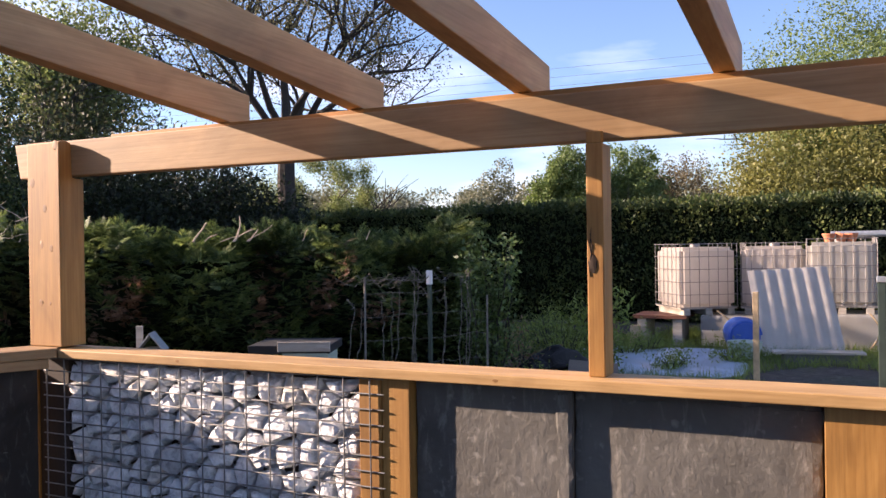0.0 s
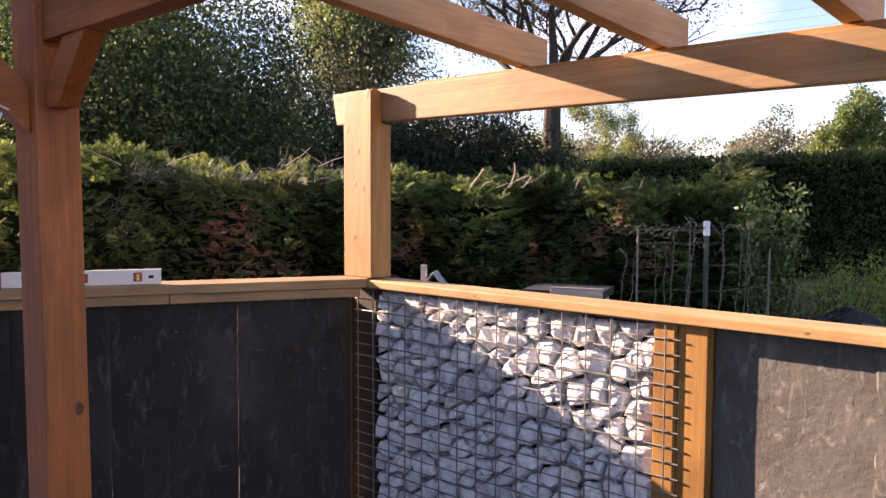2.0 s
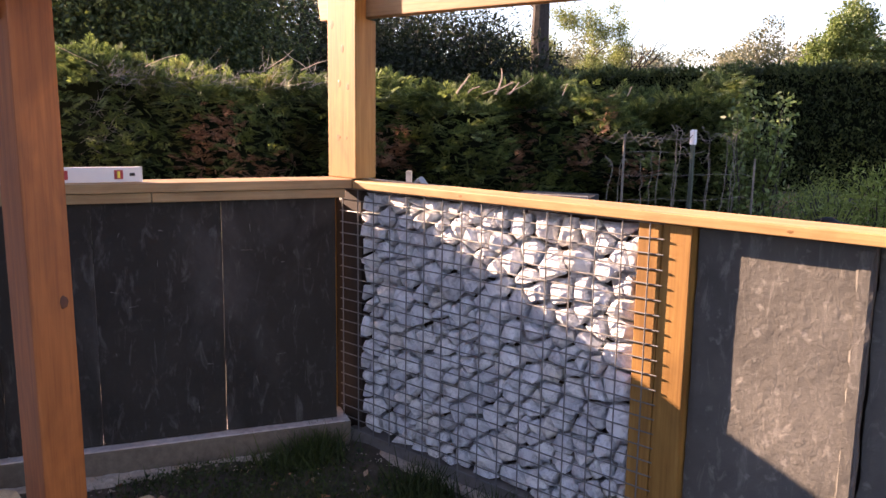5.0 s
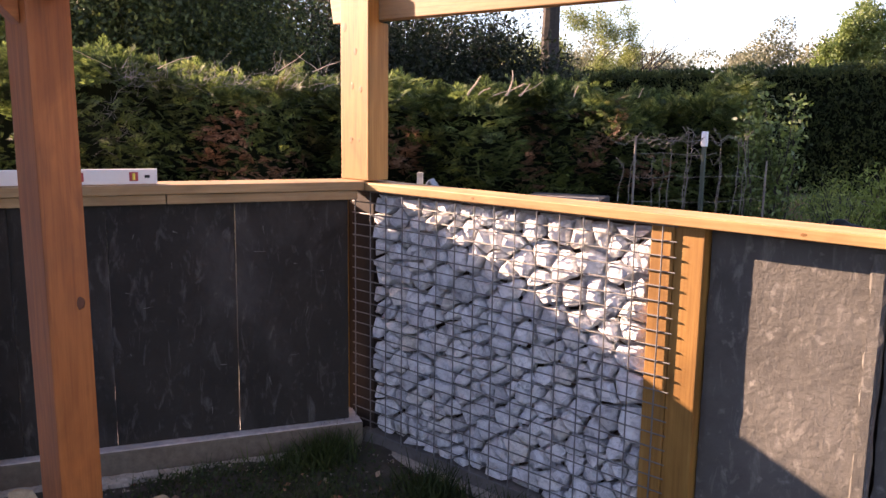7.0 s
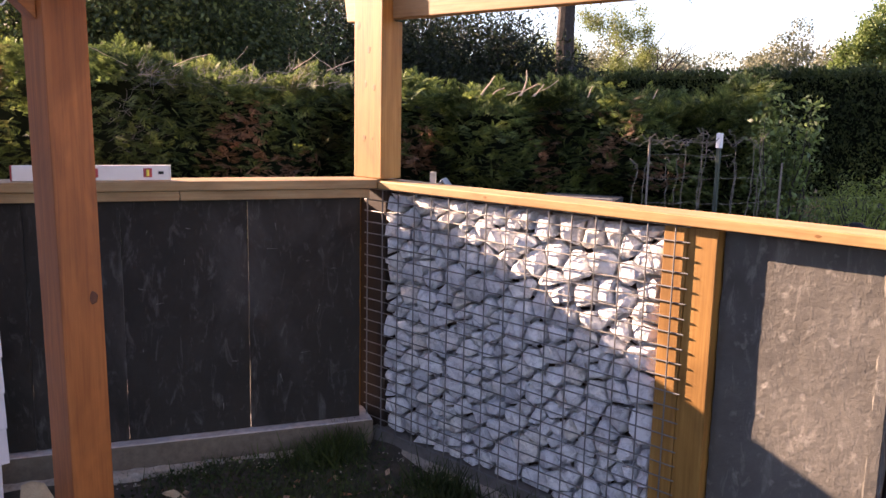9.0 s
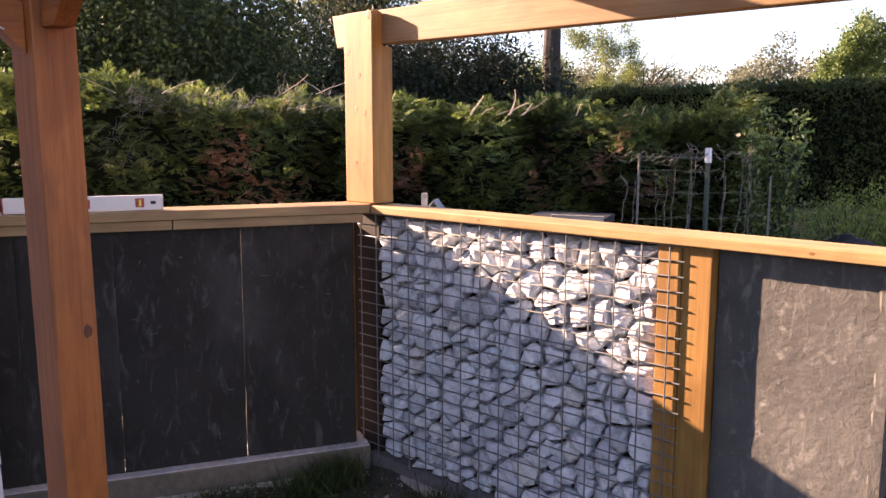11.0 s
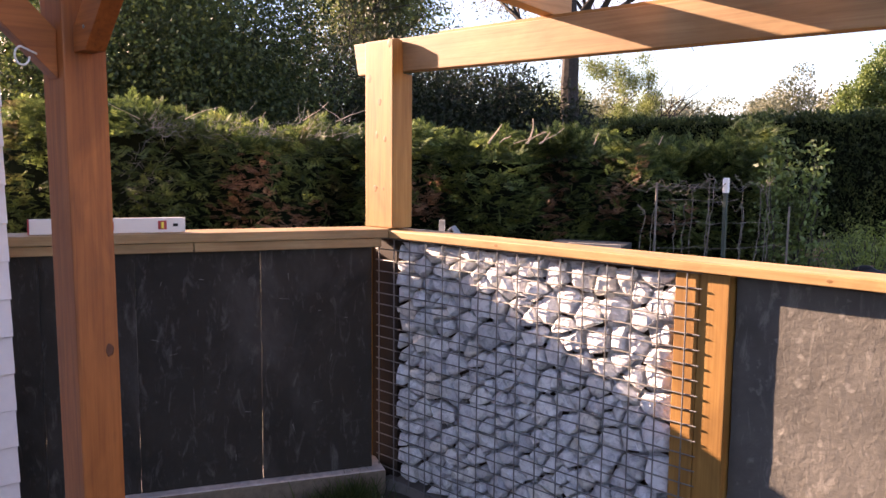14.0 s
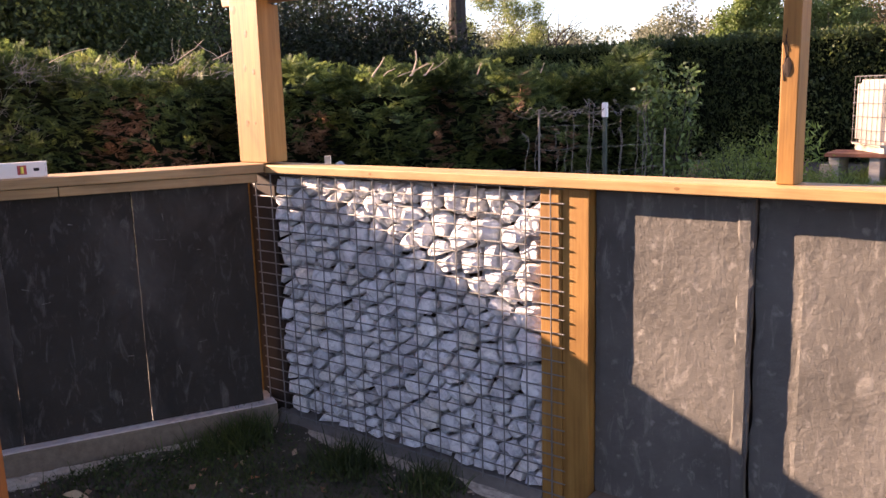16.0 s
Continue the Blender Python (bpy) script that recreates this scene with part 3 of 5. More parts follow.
bed = tagged(new("mortar_bed", mesh_of(box(0.016, 1.745, -0.235, -0.003, 0.030, 0.0365, 0.002), "mortar_bed")), "thin pale mortar bed on the kerb under the slates", "mortar", kind="structure")
bed.data.materials.append(plain("pale_mortar", (0.56, 0.50, 0.46), 0.95, 0, 0.3, 35.0, 0.6))
bed.matrix_world = LW

# spirit level on the cap
lvl = thing("spirit_level", "white spirit level with red end caps lying on the cap", "spirit level", at=LW @ pose(0.85, -0.05, 1.1275))
part("body", box(0.006, 0.577, -0.022, 0.0, 0, 0.060, 0.003), M_LEVEL, lvl)
part("end_cap", box(0, 0.0055, -0.023, 0.001, -0.0005, 0.0605, 0.002), M_WHITE, lvl)
part("end_cap", box(0.5775, 0.583, -0.023, 0.001, -0.0005, 0.0605, 0.002), M_RED, lvl, "red plastic end cap")
for x0, x1 in ((0.072, 0.105), (0.272, 0.315)):
    vf = part("vial_frame", box(x0, x1, -0.01, 0.0025, 0.012, 0.048, 0.002), M_RED, lvl, "red vial frame")
    bmv = bmesh.new()
    xm = (x0 + x1) / 2
    rod(bmv, (xm, 0.003, 0.017), (xm, 0.003, 0.043), 0.006, 0.006, 10)
    part("vial", bmv, M_VIAL, vf, "yellow liquid vial")
part("grip_slot", box(0.028, 0.048, -0.01, 0.0015, 0.024, 0.036, 0.001), M_BLACK, lvl, "dark slot")

# ---- stone cage ----
gab = thing("stone_cage", "wire cage filled with broken pale limestone", "gabion")
WX0, WX1, WZ0, WZ1 = -0.08, 1.42, -0.018, 1.032
for i in range(16):
    b_ = bmesh.new()
    x = WX0 + 0.1 * i
    rod(b_, (x, 0.0121, -0.03), (x, 0.0121, 1.082), 0.0027, None, 8)
    part("upright_wire", b_, M_STEEL, gab)
for j in range(23):
    b_ = bmesh.new()
    z = WZ0 + 0.05 * j
    if z > 1.084:
        break
    rod(b_, (-0.105, 0.0182, z), (1.468, 0.0182, z), 0.0027, None, 8)
    part("cross_wire", b_, M_STEEL, gab)


def cell_outline(p, i, x0, x1, z0, z1, squash):
    """The outline of the i-th stone: the part of the wall that is nearest to its middle."""
    poly = [Vector((x0, z0)), Vector((x1, z0)), Vector((x1, z1)), Vector((x0, z1))]
    c = Vector((p[i, 0], p[i, 1]))
    near = np.argsort((p[:, 0] - c.x) ** 2 + ((p[:, 1] - c.y) * squash) ** 2)[1:16]
    for j in near:
        q = Vector((p[j, 0], p[j, 1]))
        d = Vector(((q.x - c.x), (q.y - c.y) * squash * squash))
        lim = d.dot((q + c) / 2)
        out = []
        for k in range(len(poly)):
            u, v = poly[k], poly[(k + 1) % len(poly)]
            du, dv = d.dot(u) - lim, d.dot(v) - lim
            if du <= 0:
                out.append(u)
            if (du < 0 < dv) or (dv < 0 < du):
                out.append(u + (v - u) * (du / (du - dv)))
        poly = out
        if len(poly) < 3:
            break
    return c, poly


def block(rng, c, poly, bm, y0):
    """A broken stone inside its outline: an angular belt, a tilted broken front face and a few chipped corners."""
    size = rng.uniform(0.80, 0.955)
    tx, tz = rng.uniform(-0.42, 0.42), rng.uniform(-0.25, 0.55)
    ring = []
    for k, q in enumerate(poly):
        ring.append(q - c)
        nxt = poly[(k + 1) % len(poly)]
        if (nxt - q).length > 0.035:
            ring.append(((q + nxt) / 2 - c) * rng.uniform(0.90, 1.02))
    pts = []
    for d in ring:
        r = d * size * rng.uniform(0.92, 1.0)
        pts.append((c.x + r.x, rng.uniform(0.022, 0.044), c.y + r.y))
        f = d * size * rng.uniform(0.58, 0.90)
        pts.append((c.x + f.x, max(0.0, 0.010 + tx * f.x + tz * f.y + rng.uniform(-0.006, 0.006)), c.y + f.y))
        r = d * size * rng.uniform(0.6, 0.8)
        pts.append((c.x + r.x, 0.082, c.y + r.y))
    for _ in range(2):
        pts.append((c.x + rng.uniform(-0.02, 0.02), rng.uniform(0.0, 0.004), c.y + rng.uniform(-0.016, 0.016)))
    vs = [bm.verts.new((x, y0 + y, z)) for x, y, z in pts]
    bmesh.ops.convex_hull(bm, input=vs)
    bmesh.ops.delete(bm, geom=[v for v in bm.verts if not v.link_faces], context="VERTS")


def stones():
    rng = random.Random(5)
    nr = np.random.default_rng(5)
    X0, X1, Z0, Z1 = 0.012, 1.371, -0.02, 1.070
    for layer, n, y0 in ((0, 235, 0.0230), (1, 130, 0.100)):
        sq = 1.12
        p = np.column_stack([nr.uniform(X0, X1, n), nr.uniform(Z0, Z1, n)])
        g = np.stack(np.meshgrid(np.linspace(X0, X1, 100), np.linspace(Z0, Z1, 84)), -1).reshape(-1, 2)
        sc = np.array([1.0, sq])
        for _ in range(2):
            own = np.argmin((((g[:, None] - p[None]) * sc) ** 2).sum(-1), axis=1)
            for i in range(n):
                cell = g[own == i]
                if len(cell):
                    p[i] = 0.45 * p[i] + 0.55 * cell.mean(0)
        rest = bmesh.new()
        for i in range(n):
            c, poly = cell_outline(p, i, X0, X1, Z0, Z1, sq)
            if len(poly) < 3:
                continue
            mid = sum(poly, Vector((0, 0))) / len(poly)
            bm = bmesh.new()
            block(rng, Vector((0, 0)), [q - mid for q in poly], bm, rng.uniform(0, 0.010))
            if layer == 0:
                me = mesh_of(bm, "stone")
                me.materials.append(M_STONE)
                ob = new("stone", me)
                ob.parent = gab
                ob.matrix_local = Matrix.Translation((mid.x, y0, mid.y)) @ Matrix.Rotation(rng.uniform(-0.09, 0.09), 4, "Y")
            else:
                me = mesh_of(bm, "filling")
                k = len(rest.verts)
                rest.from_mesh(me)
                rest.verts.ensure_lookup_table()
                bmesh.ops.transform(rest, matrix=Matrix.Translation((mid.x, y0, mid.y)) @ Matrix.Diagonal((1, 0.5, 1, 1)), verts=rest.verts[k:])
        if layer:
            tagged(part("stone_filling", rest, M_STONE, gab), kind="stuff")


# wires of the next cage
gab2 = thing("wire_cage", "end of the next galvanised wire cage", "gabion")
for i in range(12):
    b_ = bmesh.new()
    x = 2.985 + 0.1 * i
    rod(b_, (x, 0.0205, -0.03), (x, 0.0205, 1.082), 0.0023, None, 8)
    part("upright_wire", b_, M_STEEL, gab2)
for j in range(22):
    b_ = bmesh.new()
    z = WZ0 + 0.05 * j
    rod(b_, (2.895, 0.016, z), (4.1, 0.016, z), 0.0022, None, 8)
    part("cross_wire", b_, M_STEEL, gab2)

# ---- rafters ----
def rafter(x1, end):
    z = lambda y: 1.976 - 0.092 * (y - 0.05)
    h = 0.124
    bm = side_prism([(-1.42, z(-1.42)), (end - 0.012, z(end)), (end, z(end) + 0.03), (end, z(end) + h), (-1.42, z(-1.42) + h)], x1 - 0.06, x1, 0.004)
    ob = tagged(new("rafter", mesh_of(bm, "rafter")), "pale sawn timber rafter resting on the beams", "rafter", "rafters")
    ob.data.materials.append(M_RAFT)
    return ob


for x, e in ((0.787, 0.225), (1.352, 0.255), (1.95, 0.285), (2.536, 0.285), (3.12, 0.285)):
    rafter(x, e)
# purlin that lifts the rafters off the beam
seat = tagged(new("beam_packer", mesh_of(box(0.2, 4.6, 0.100, 0.143, 1.942, 1.9665, 0.002), "beam_packer")), "thin timber packing strip on the beam", "strip")
seat.data.materials.append(M_WOODX)

# ---- red veranda frame ----
rpost = thing("veranda_post", "red-brown stained timber veranda post", "post")
rp = box(0.040, 0.205, -1.440, -1.313, -0.15, 2.125, 0.007)
for v in rp.verts:
    v.co += Vector((1.0, 1.0, 0.0)) * 0.010 * (1.0 - v.co.z / 1.7)
part("shaft", rp, M_REDZ, rpost)
rbeam = thing("veranda_beam", "red-brown stained timber beam with braces", "beam")
part("long_beam", box(0.206, 4.6, -1.418, -1.345, 1.925, 2.07, 0.005), M_REDX, rbeam)
part("top_beam", box(0.075, 0.19, -4.5, -1.20, 2.128, 2.27, 0.005), M_REDY, rbeam)
# brace in the x-z plane
bm = prism([(0.206, 1.735), (0.285, 1.735), (0.285 + 0.19, 1.9245), (0.201 + 0.19 - 0.06, 1.9245), (0.206, 1.80)], 0, 0.06, 0.003)
bmesh.ops.transform(bm, matrix=Matrix(((1, 0, 0, 0), (0, 0, 1, -1.41), (0, 1, 0, 0), (0, 0, 0, 1))), verts=bm.verts[:])
bmesh.ops.reverse_faces(bm, faces=bm.faces[:])
brace_x = part("brace", bm, M_REDX, rbeam)
bmb = bmesh.new()
bmesh.ops.create_uvsphere(bmb, u_segments=10, v_segments=6, radius=0.006, matrix=Matrix.Translation((0.285, -1.4115, 1.80)) @ Matrix.Diagonal((1, 0.5, 1, 1)))
part("bolt", bmb, M_STEEL, brace_x, "shiny bolt head")
# brace in the y-z plane
br = side_prism([(-1.4415, 1.66), (-1.4415, 1.80), (-1.70, 2.055), (-1.78, 2.127), (-1.92, 2.127)], 0.10, 0.165, 0.003)
brace_y = part("brace", br, M_REDY, rbeam)
hook = [(0.168, -1.50, 1.725)]
for k in range(12):
    a = math.pi * (0.55 + k * 0.13)
    hook.append((0.185, -1.545 + 0.02 * math.cos(a), 1.715 + 0.026 * math.sin(a)))
part("hook", rods(hook, 0.0032, None, 6), M_WHITE, brace_y, "white metal screw hook")

# unseen wall added behind the camera to cut the sky light
hwall = tagged(new("wall_south", mesh_of(box(-0.44, 6.5, -8.7, -8.5, -0.1, 2.7, 0.004), "wall_south")), "unseen plain wall added behind the veranda to cut sky light", "wall", kind="structure")
hwall.data.materials.append(M_SIDING)

M_DKNOT = plain("dark_red_knot", (0.13, 0.042, 0.017), 0.7)
kb = bmesh.new()
bmesh.ops.create_uvsphere(kb, u_segments=14, v_segments=8, radius=1.0)
for v in kb.verts:
    v.co *= 1.0 + 0.3 * noise.noise(v.co * 1.5)
bmesh.ops.transform(kb, matrix=Matrix.Translation((0.2102, -1.338, 0.84)) @ Matrix.Diagonal((0.0007, 0.012, 0.020, 1)), verts=kb.verts[:])
part("knot", kb, M_DKNOT, rpost, "dark knot", True)

# ---- house ----
house = thing("house", "house corner clad in white painted shingle boards", "house")
part("wall_core", box(-2.2, -0.475, -9.0, -1.425, -0.1, 3.3, 0.004), M_SIDING, house)
part("roof", prism([(-2.3, -9.3), (-0.25, -9.3), (-0.25, -1.38), (-2.3, -1.38)], 3.302, 3.46, 0.01), M_TILE, house)
pitch = 0.136
for k in range(23):
    z = 0.105 + k * pitch
    for n_ in range(5):
        b_ = prism([(-0.4735, z), (-0.4735, z + pitch + 0.012), (-0.4655, z + pitch + 0.012), (-0.449, z + 0.002), (-0.451, z)][::-1], 0, 0.745, 0)
        # outline is in x-z; pulled along -y
        y0 = -1.405 - n_ * 0.75
        bmesh.ops.transform(b_, matrix=Matrix(((1, 0, 0, 0), (0, 0, -1, y0), (0, 1, 0, 0), (0, 0, 0, 1))), verts=b_.verts[:])
        bmesh.ops.recalc_face_normals(b_, faces=b_.faces[:])
        part("board", b_, M_SIDING, house)


# ---- hedges and trees ----
def boughs(rng, p, out, length):
    """Cypress boughs: flat drooping sprays, a rib with side sprays that carry narrow leaflets, all in one plane."""
    n = len(p)
    d = out + rng.normal(size=(n, 3)) * np.array([0.42, 0.42, 0.22])
    d /= np.linalg.norm(d, axis=1, keepdims=True)
    s = np.cross(d, rng.normal(size=(n, 3)) * 0.45 + np.array([0, 0, 1.0]))
    s /= np.linalg.norm(s, axis=1, keepdims=True) + 1e-9
    k = np.cross(s, d)
    L = (length * rng.uniform(0.55, 1.35, n))[:, None]
    quads = []
    for j in range(8):
        t = 0.18 + 0.105 * j
        q = p + d * L * t - np.array([0, 0, 0.22]) * L * t * t
        sg = 1.0 if j % 2 else -1.0
        a0 = sg * (0.75 - 0.04 * j) if j < 7 else 0.0
        ln = L * (0.52 - 0.035 * j) * rng.uniform(0.8, 1.2, (n, 1))
        for ang, start, f in ((0.0, 0.0, 1.0), (0.55, 0.15, 0.6), (-0.55, 0.28, 0.55), (0.5, 0.50, 0.42)):
            e0 = d * math.cos(a0) + s * math.sin(a0)
            e = d * math.cos(a0 + ang) + s * math.sin(a0 + ang) - k * 0.14
            w = -d * math.sin(a0 + ang) + s * math.cos(a0 + ang)
            r, M = q + e0 * ln * start, ln * f
            mid = r + e * M * 0.5
            quads.append(np.stack([r, mid + w * M * 0.105, r + e * M - k * M * 0.12, mid - w * M * 0.105], axis=1))
    return np.stack(quads, axis=1)


def hedge(name, label, a, b, depth, h0, h1, side, density, size, mat, seed, aspect=0.35, rag=0.10, lump=0.16, clumps=3, fan=False, bulge=0.0, round_top=0.0, dead=(), bare=(), core_drop=0.20):
    """A clipped hedge from a to b in plan; side points to its seen face. A core, and sprays on the face, the top and the ends."""
    rng = np.random.default_rng(seed)
    a, b = np.array(a, float), np.array(b, float)
    L = np.linalg.norm(b - a)
    e = (b - a) / L
    nrm = np.array(side, float)
    nrm = nrm - e * (nrm @ e)
    nrm /= np.linalg.norm(nrm)
    th = thing(name, label, "hedge")
    wv, wt_ = waves(rng, 10, 2.2, 8.0), waves(rng, 8, 1.0, 7.5)

    def face(s, z):
        return lump * wv(s, z)

    def top(s):
        return h0 + (h1 - h0) * s / L + rag * wt_(s, s * 0) + bulge * np.exp(-((s - 4.3) / 2.0) ** 2)

    bm = bmesh.new()
    n = max(6, int(L * 5))
    cols = []
    for i in range(n + 1):
        s = L * i / n
        t_ = float(top(s)) - core_drop
        row = []
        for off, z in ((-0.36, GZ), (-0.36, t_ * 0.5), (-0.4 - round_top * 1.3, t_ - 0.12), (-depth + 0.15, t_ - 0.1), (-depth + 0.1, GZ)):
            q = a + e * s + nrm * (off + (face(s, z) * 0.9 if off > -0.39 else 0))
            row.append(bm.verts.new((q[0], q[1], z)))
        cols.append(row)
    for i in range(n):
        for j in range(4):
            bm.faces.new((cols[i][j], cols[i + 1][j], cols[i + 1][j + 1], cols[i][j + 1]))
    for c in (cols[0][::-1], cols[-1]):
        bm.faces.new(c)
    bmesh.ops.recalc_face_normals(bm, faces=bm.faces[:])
    # the core carries that inner shade in its colour
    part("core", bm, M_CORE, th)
    zones = []
    hm = (h0 + h1) / 2 - GZ
    m = int(density * L * hm)
    s, z = rng.uniform(0, L, m), None
    z = GZ + rng.uniform(0, 1, m) * (top(s) - GZ)
    off = face(s, z) + -np.abs(rng.normal(0, 0.11, m)) - 0.03
    off = off - round_top * np.clip((z - top(s) + 0.55) / 0.55, 0, 1) ** 2
    p = np.column_stack([a[0] + e[0] * s + nrm[0] * off, a[1] + e[1] * s + nrm[1] * off, z])
    o = np.column_stack([np.full(m, nrm[0]), np.full(m, nrm[1]), np.full(m, 0.5)])
    zones.append((p, o))
    m = int(density * L * depth * 0.8)
    s = rng.uniform(0, L, m)
    off = -rng.uniform(round_top * 0.8, depth, m)
    zz = top(s) + rng.normal(0, 0.035, m) + 0.05 * wv(s * 1.3, off * 2.0) - 0.12
    p = np.column_stack([a[0] + e[0] * s + nrm[0] * off, a[1] + e[1] * s + nrm[1] * off, zz])
    o = np.column_stack([np.full(m, nrm[0] * 0.3), np.full(m, nrm[1] * 0.3), np.full(m, 1.0)])
    zones.append((p, o))
    m = int(density * depth * hm * 0.8)
    for end, sg in ((0.0, -1.0), (L, 1.0)):
        off = -rng.uniform(0, depth, m)
        z = GZ + rng.uniform(0, 1, m) * (top(np.full(m, end)) - GZ)
        q = rng.normal(0, 0.08, m) + end + 0.12 * wv(off * 2, z)
        p = np.column_stack([a[0] + e[0] * q + nrm[0] * off, a[1] + e[1] * q + nrm[1] * off, z])
        o = np.column_stack([np.full(m, e[0] * sg), np.full(m, e[1] * sg), np.full(m, 0.5)])
        zones.append((p, o))
    quads, withered = [], []
    for p, o in zones:
        if fan:
            along = (p[:, :2] - a) @ e
            # thin where the wall and the veranda hide it
            keep = ((along > 3.4) | (rng.uniform(0, 1, len(p)) < 0.2)) & ((p[:, 2] > 0.45) | (along > 8.3) | (rng.uniform(0, 1, len(p)) < 0.2))
            for s0, z0, w_, h_, share in bare:
                keep &= ~((((along - s0) / w_) ** 2 + ((p[:, 2] - z0) / h_) ** 2 < rng.uniform(0.4, 1.4, len(p))) & (rng.uniform(0, 1, len(p)) < share))
            p, o, along = p[keep], o[keep], along[keep]
            brown = np.zeros(len(p), bool)
            for s0, z0, w_, h_ in dead:
                brown |= ((along - s0 - 0.25 * (p[:, 2] - z0)) / w_) ** 2 + ((p[:, 2] - z0) / h_) ** 2 < rng.uniform(0.15, 1.5, len(p))
            p = p - o * size * 0.35
            o = o + np.array([e[0], e[1], 0.0]) * rng.normal(0, 0.55, (len(p), 1))
            f = boughs(rng, p, o, size)
            quads.append(f[~brown].reshape(-1, 4, 3))
            if brown.any():
                withered.append(boughs(rng, p[brown], o[brown], size * 0.85).reshape(-1, 4, 3))
        else:
            for _ in range(clumps):
                quads.append(leaf_quads(rng, p + rng.normal(0, size * 0.25, p.shape), np.full(len(p), size), aspect, 0.15, o, 0.55))
    sp = part("sprays", quads_mesh("sprays", np.concatenate(quads), mat), None, th)
    tagged(sp, kind="stuff")
    if withered:
        tagged(part("dead_sprays", quads_mesh("dead_sprays", np.concatenate(withered), M_WITHER), None, th, "withered red-brown sprays"), kind="stuff")
    return th


# the cypress hedge by the fence
HA, HB = (-8.2, -2.5), (-0.68, 5.80)
hedge("hedge", "rough cypress hedge with brown dead patches", HA, HB, 1.3, 1.72, 1.66, (0.74, -0.67), 520, 0.17, M_HEDGE, 11, 0.34, 0.065, 0.24, 3, True, 0.26, 0.42,
      ((9.0, 1.04, 0.18, 0.40), (9.55, 1.14, 0.14, 0.32), (5.95, 1.10, 0.26, 0.38), (6.4, 0.85, 0.32, 0.16), (7.65, 1.0, 0.25, 0.3), (10.0, 0.85, 0.2, 0.2)),
      ((5.6, 1.74, 0.36, 0.06, 0.9), (6.65, 1.70, 0.30, 0.06, 0.9), (4.8, 1.2, 0.28, 0.4, 0.5)))
hedge("hedge", "tall dense dark clipped hedge", (-8.2, 13.3), (13.0, 15.6), 1.2, 2.34, 2.40, (0.1, -1), 420, 0.085, M_HEDGE2, 12, 0.5, 0.012, 0.05, 2, core_drop=0.03)


def tree(name, label, x, y, height, radius, trunk_r, leaf_mat, leaves, leaf_size, seed, bole=0.3, flat=1.0, spread=1.0, limbs=7, base=GZ, clump=0.5, aspect=0.55, up=0.35, levels=3):
    """A trunk that forks into limbs and twigs, and leaves in clumps round the twigs."""
    rng = random.Random(seed)
    nr = np.random.default_rng(seed)
    th = thing(name, label, "tree", at=(x, y, base))
    bm = bmesh.new()
    tips = []

    def grow(p, d, length, r, level):
        steps = 3
        q = p
        for k in range(steps):
            d = (d + Vector((rng.gauss(0, 0.16), rng.gauss(0, 0.16), rng.gauss(0.03, 0.10)))).normalized()
            nxt = q + d * length / steps
            rod(bm, q, nxt, max(0.006, r * (1 - 0.22 * k)), max(0.005, r * (1 - 0.22 * (k + 1))), 7 if level == 0 else 5, False)
            q = nxt
            if level >= levels - 1:
                tips.append(q.copy())
            if level < levels and k > 0:
                for _ in range(2 if level else 1):
                    a = rng.uniform(0, 2 * math.pi)
                    side = (d.orthogonal().normalized() * math.cos(a) + d.cross(d.orthogonal().normalized()) * math.sin(a))
                    nd = (d * 0.75 + side * spread * rng.uniform(0.5, 0.95) + Vector((0, 0, 0.15))).normalized()
                    grow(q, nd, length * rng.uniform(0.55, 0.75), r * 0.5, level + 1)
        tips.append(q.copy())

    top = Vector((0, 0, height * bole))
    segs = 4
    q = Vector((0, 0, -0.1))
    for k in range(segs):
        nx = Vector((rng.gauss(0, trunk_r * 0.35), rng.gauss(0, trunk_r * 0.35), height * bole * (k + 1) / segs))
        rod(bm, q, nx, trunk_r * (1.25 - 0.1 * k), trunk_r * (1.25 - 0.1 * (k + 1)), 10, False)
        q = nx
    for k in range(limbs):
        a = 2 * math.pi * (k + rng.uniform(-0.3, 0.3)) / limbs
        lift = rng.uniform(0.4, 1.6) * up * 2.5
        d = Vector((math.cos(a), math.sin(a), lift)).normalized()
        grow(q + Vector((0, 0, rng.uniform(-0.12, 0.05) * height * bole)), d, (height * (1 - bole)) * 0.42 * rng.uniform(0.75, 1.1), trunk_r * 0.5, 1)
    grow(q, Vector((0, 0, 1)), height * (1 - bole) * 0.45, trunk_r * 0.7, 1)
    part("trunk", bm, M_BARK, th)
    T = np.array([[t.x, t.y, t.z] for t in tips])
    # keep the crown to its shape
    c = np.array([0, 0, height * (bole + (1 - bole) * 0.5)])
    R = np.array([radius, radius, height * (1 - bole) * 0.54])
    rel = (T - c) / R
    ok = (rel ** 2).sum(1) < 1.25
    T = T[ok] if ok.sum() > 20 else T
    extra = nr.normal(size=(max(30, len(T) // 2), 3))
    extra /= np.linalg.norm(extra, axis=1, keepdims=True)
    T2 = c + extra * R * nr.uniform(0.55, 1.0, (len(extra), 1))
    C = np.concatenate([T, T2]) if flat > 0.5 else T
    pick = nr.integers(0, len(C), leaves)
    p = C[pick] + nr.normal(0, clump * radius * 0.22, (leaves, 3))
    o = (p - c) / R * 0.4
    cr = part("crown", quads_mesh("crown", leaf_quads(nr, p, np.full(leaves, leaf_size), aspect, -0.1, o, 0.9), leaf_mat), None, th)
    return th


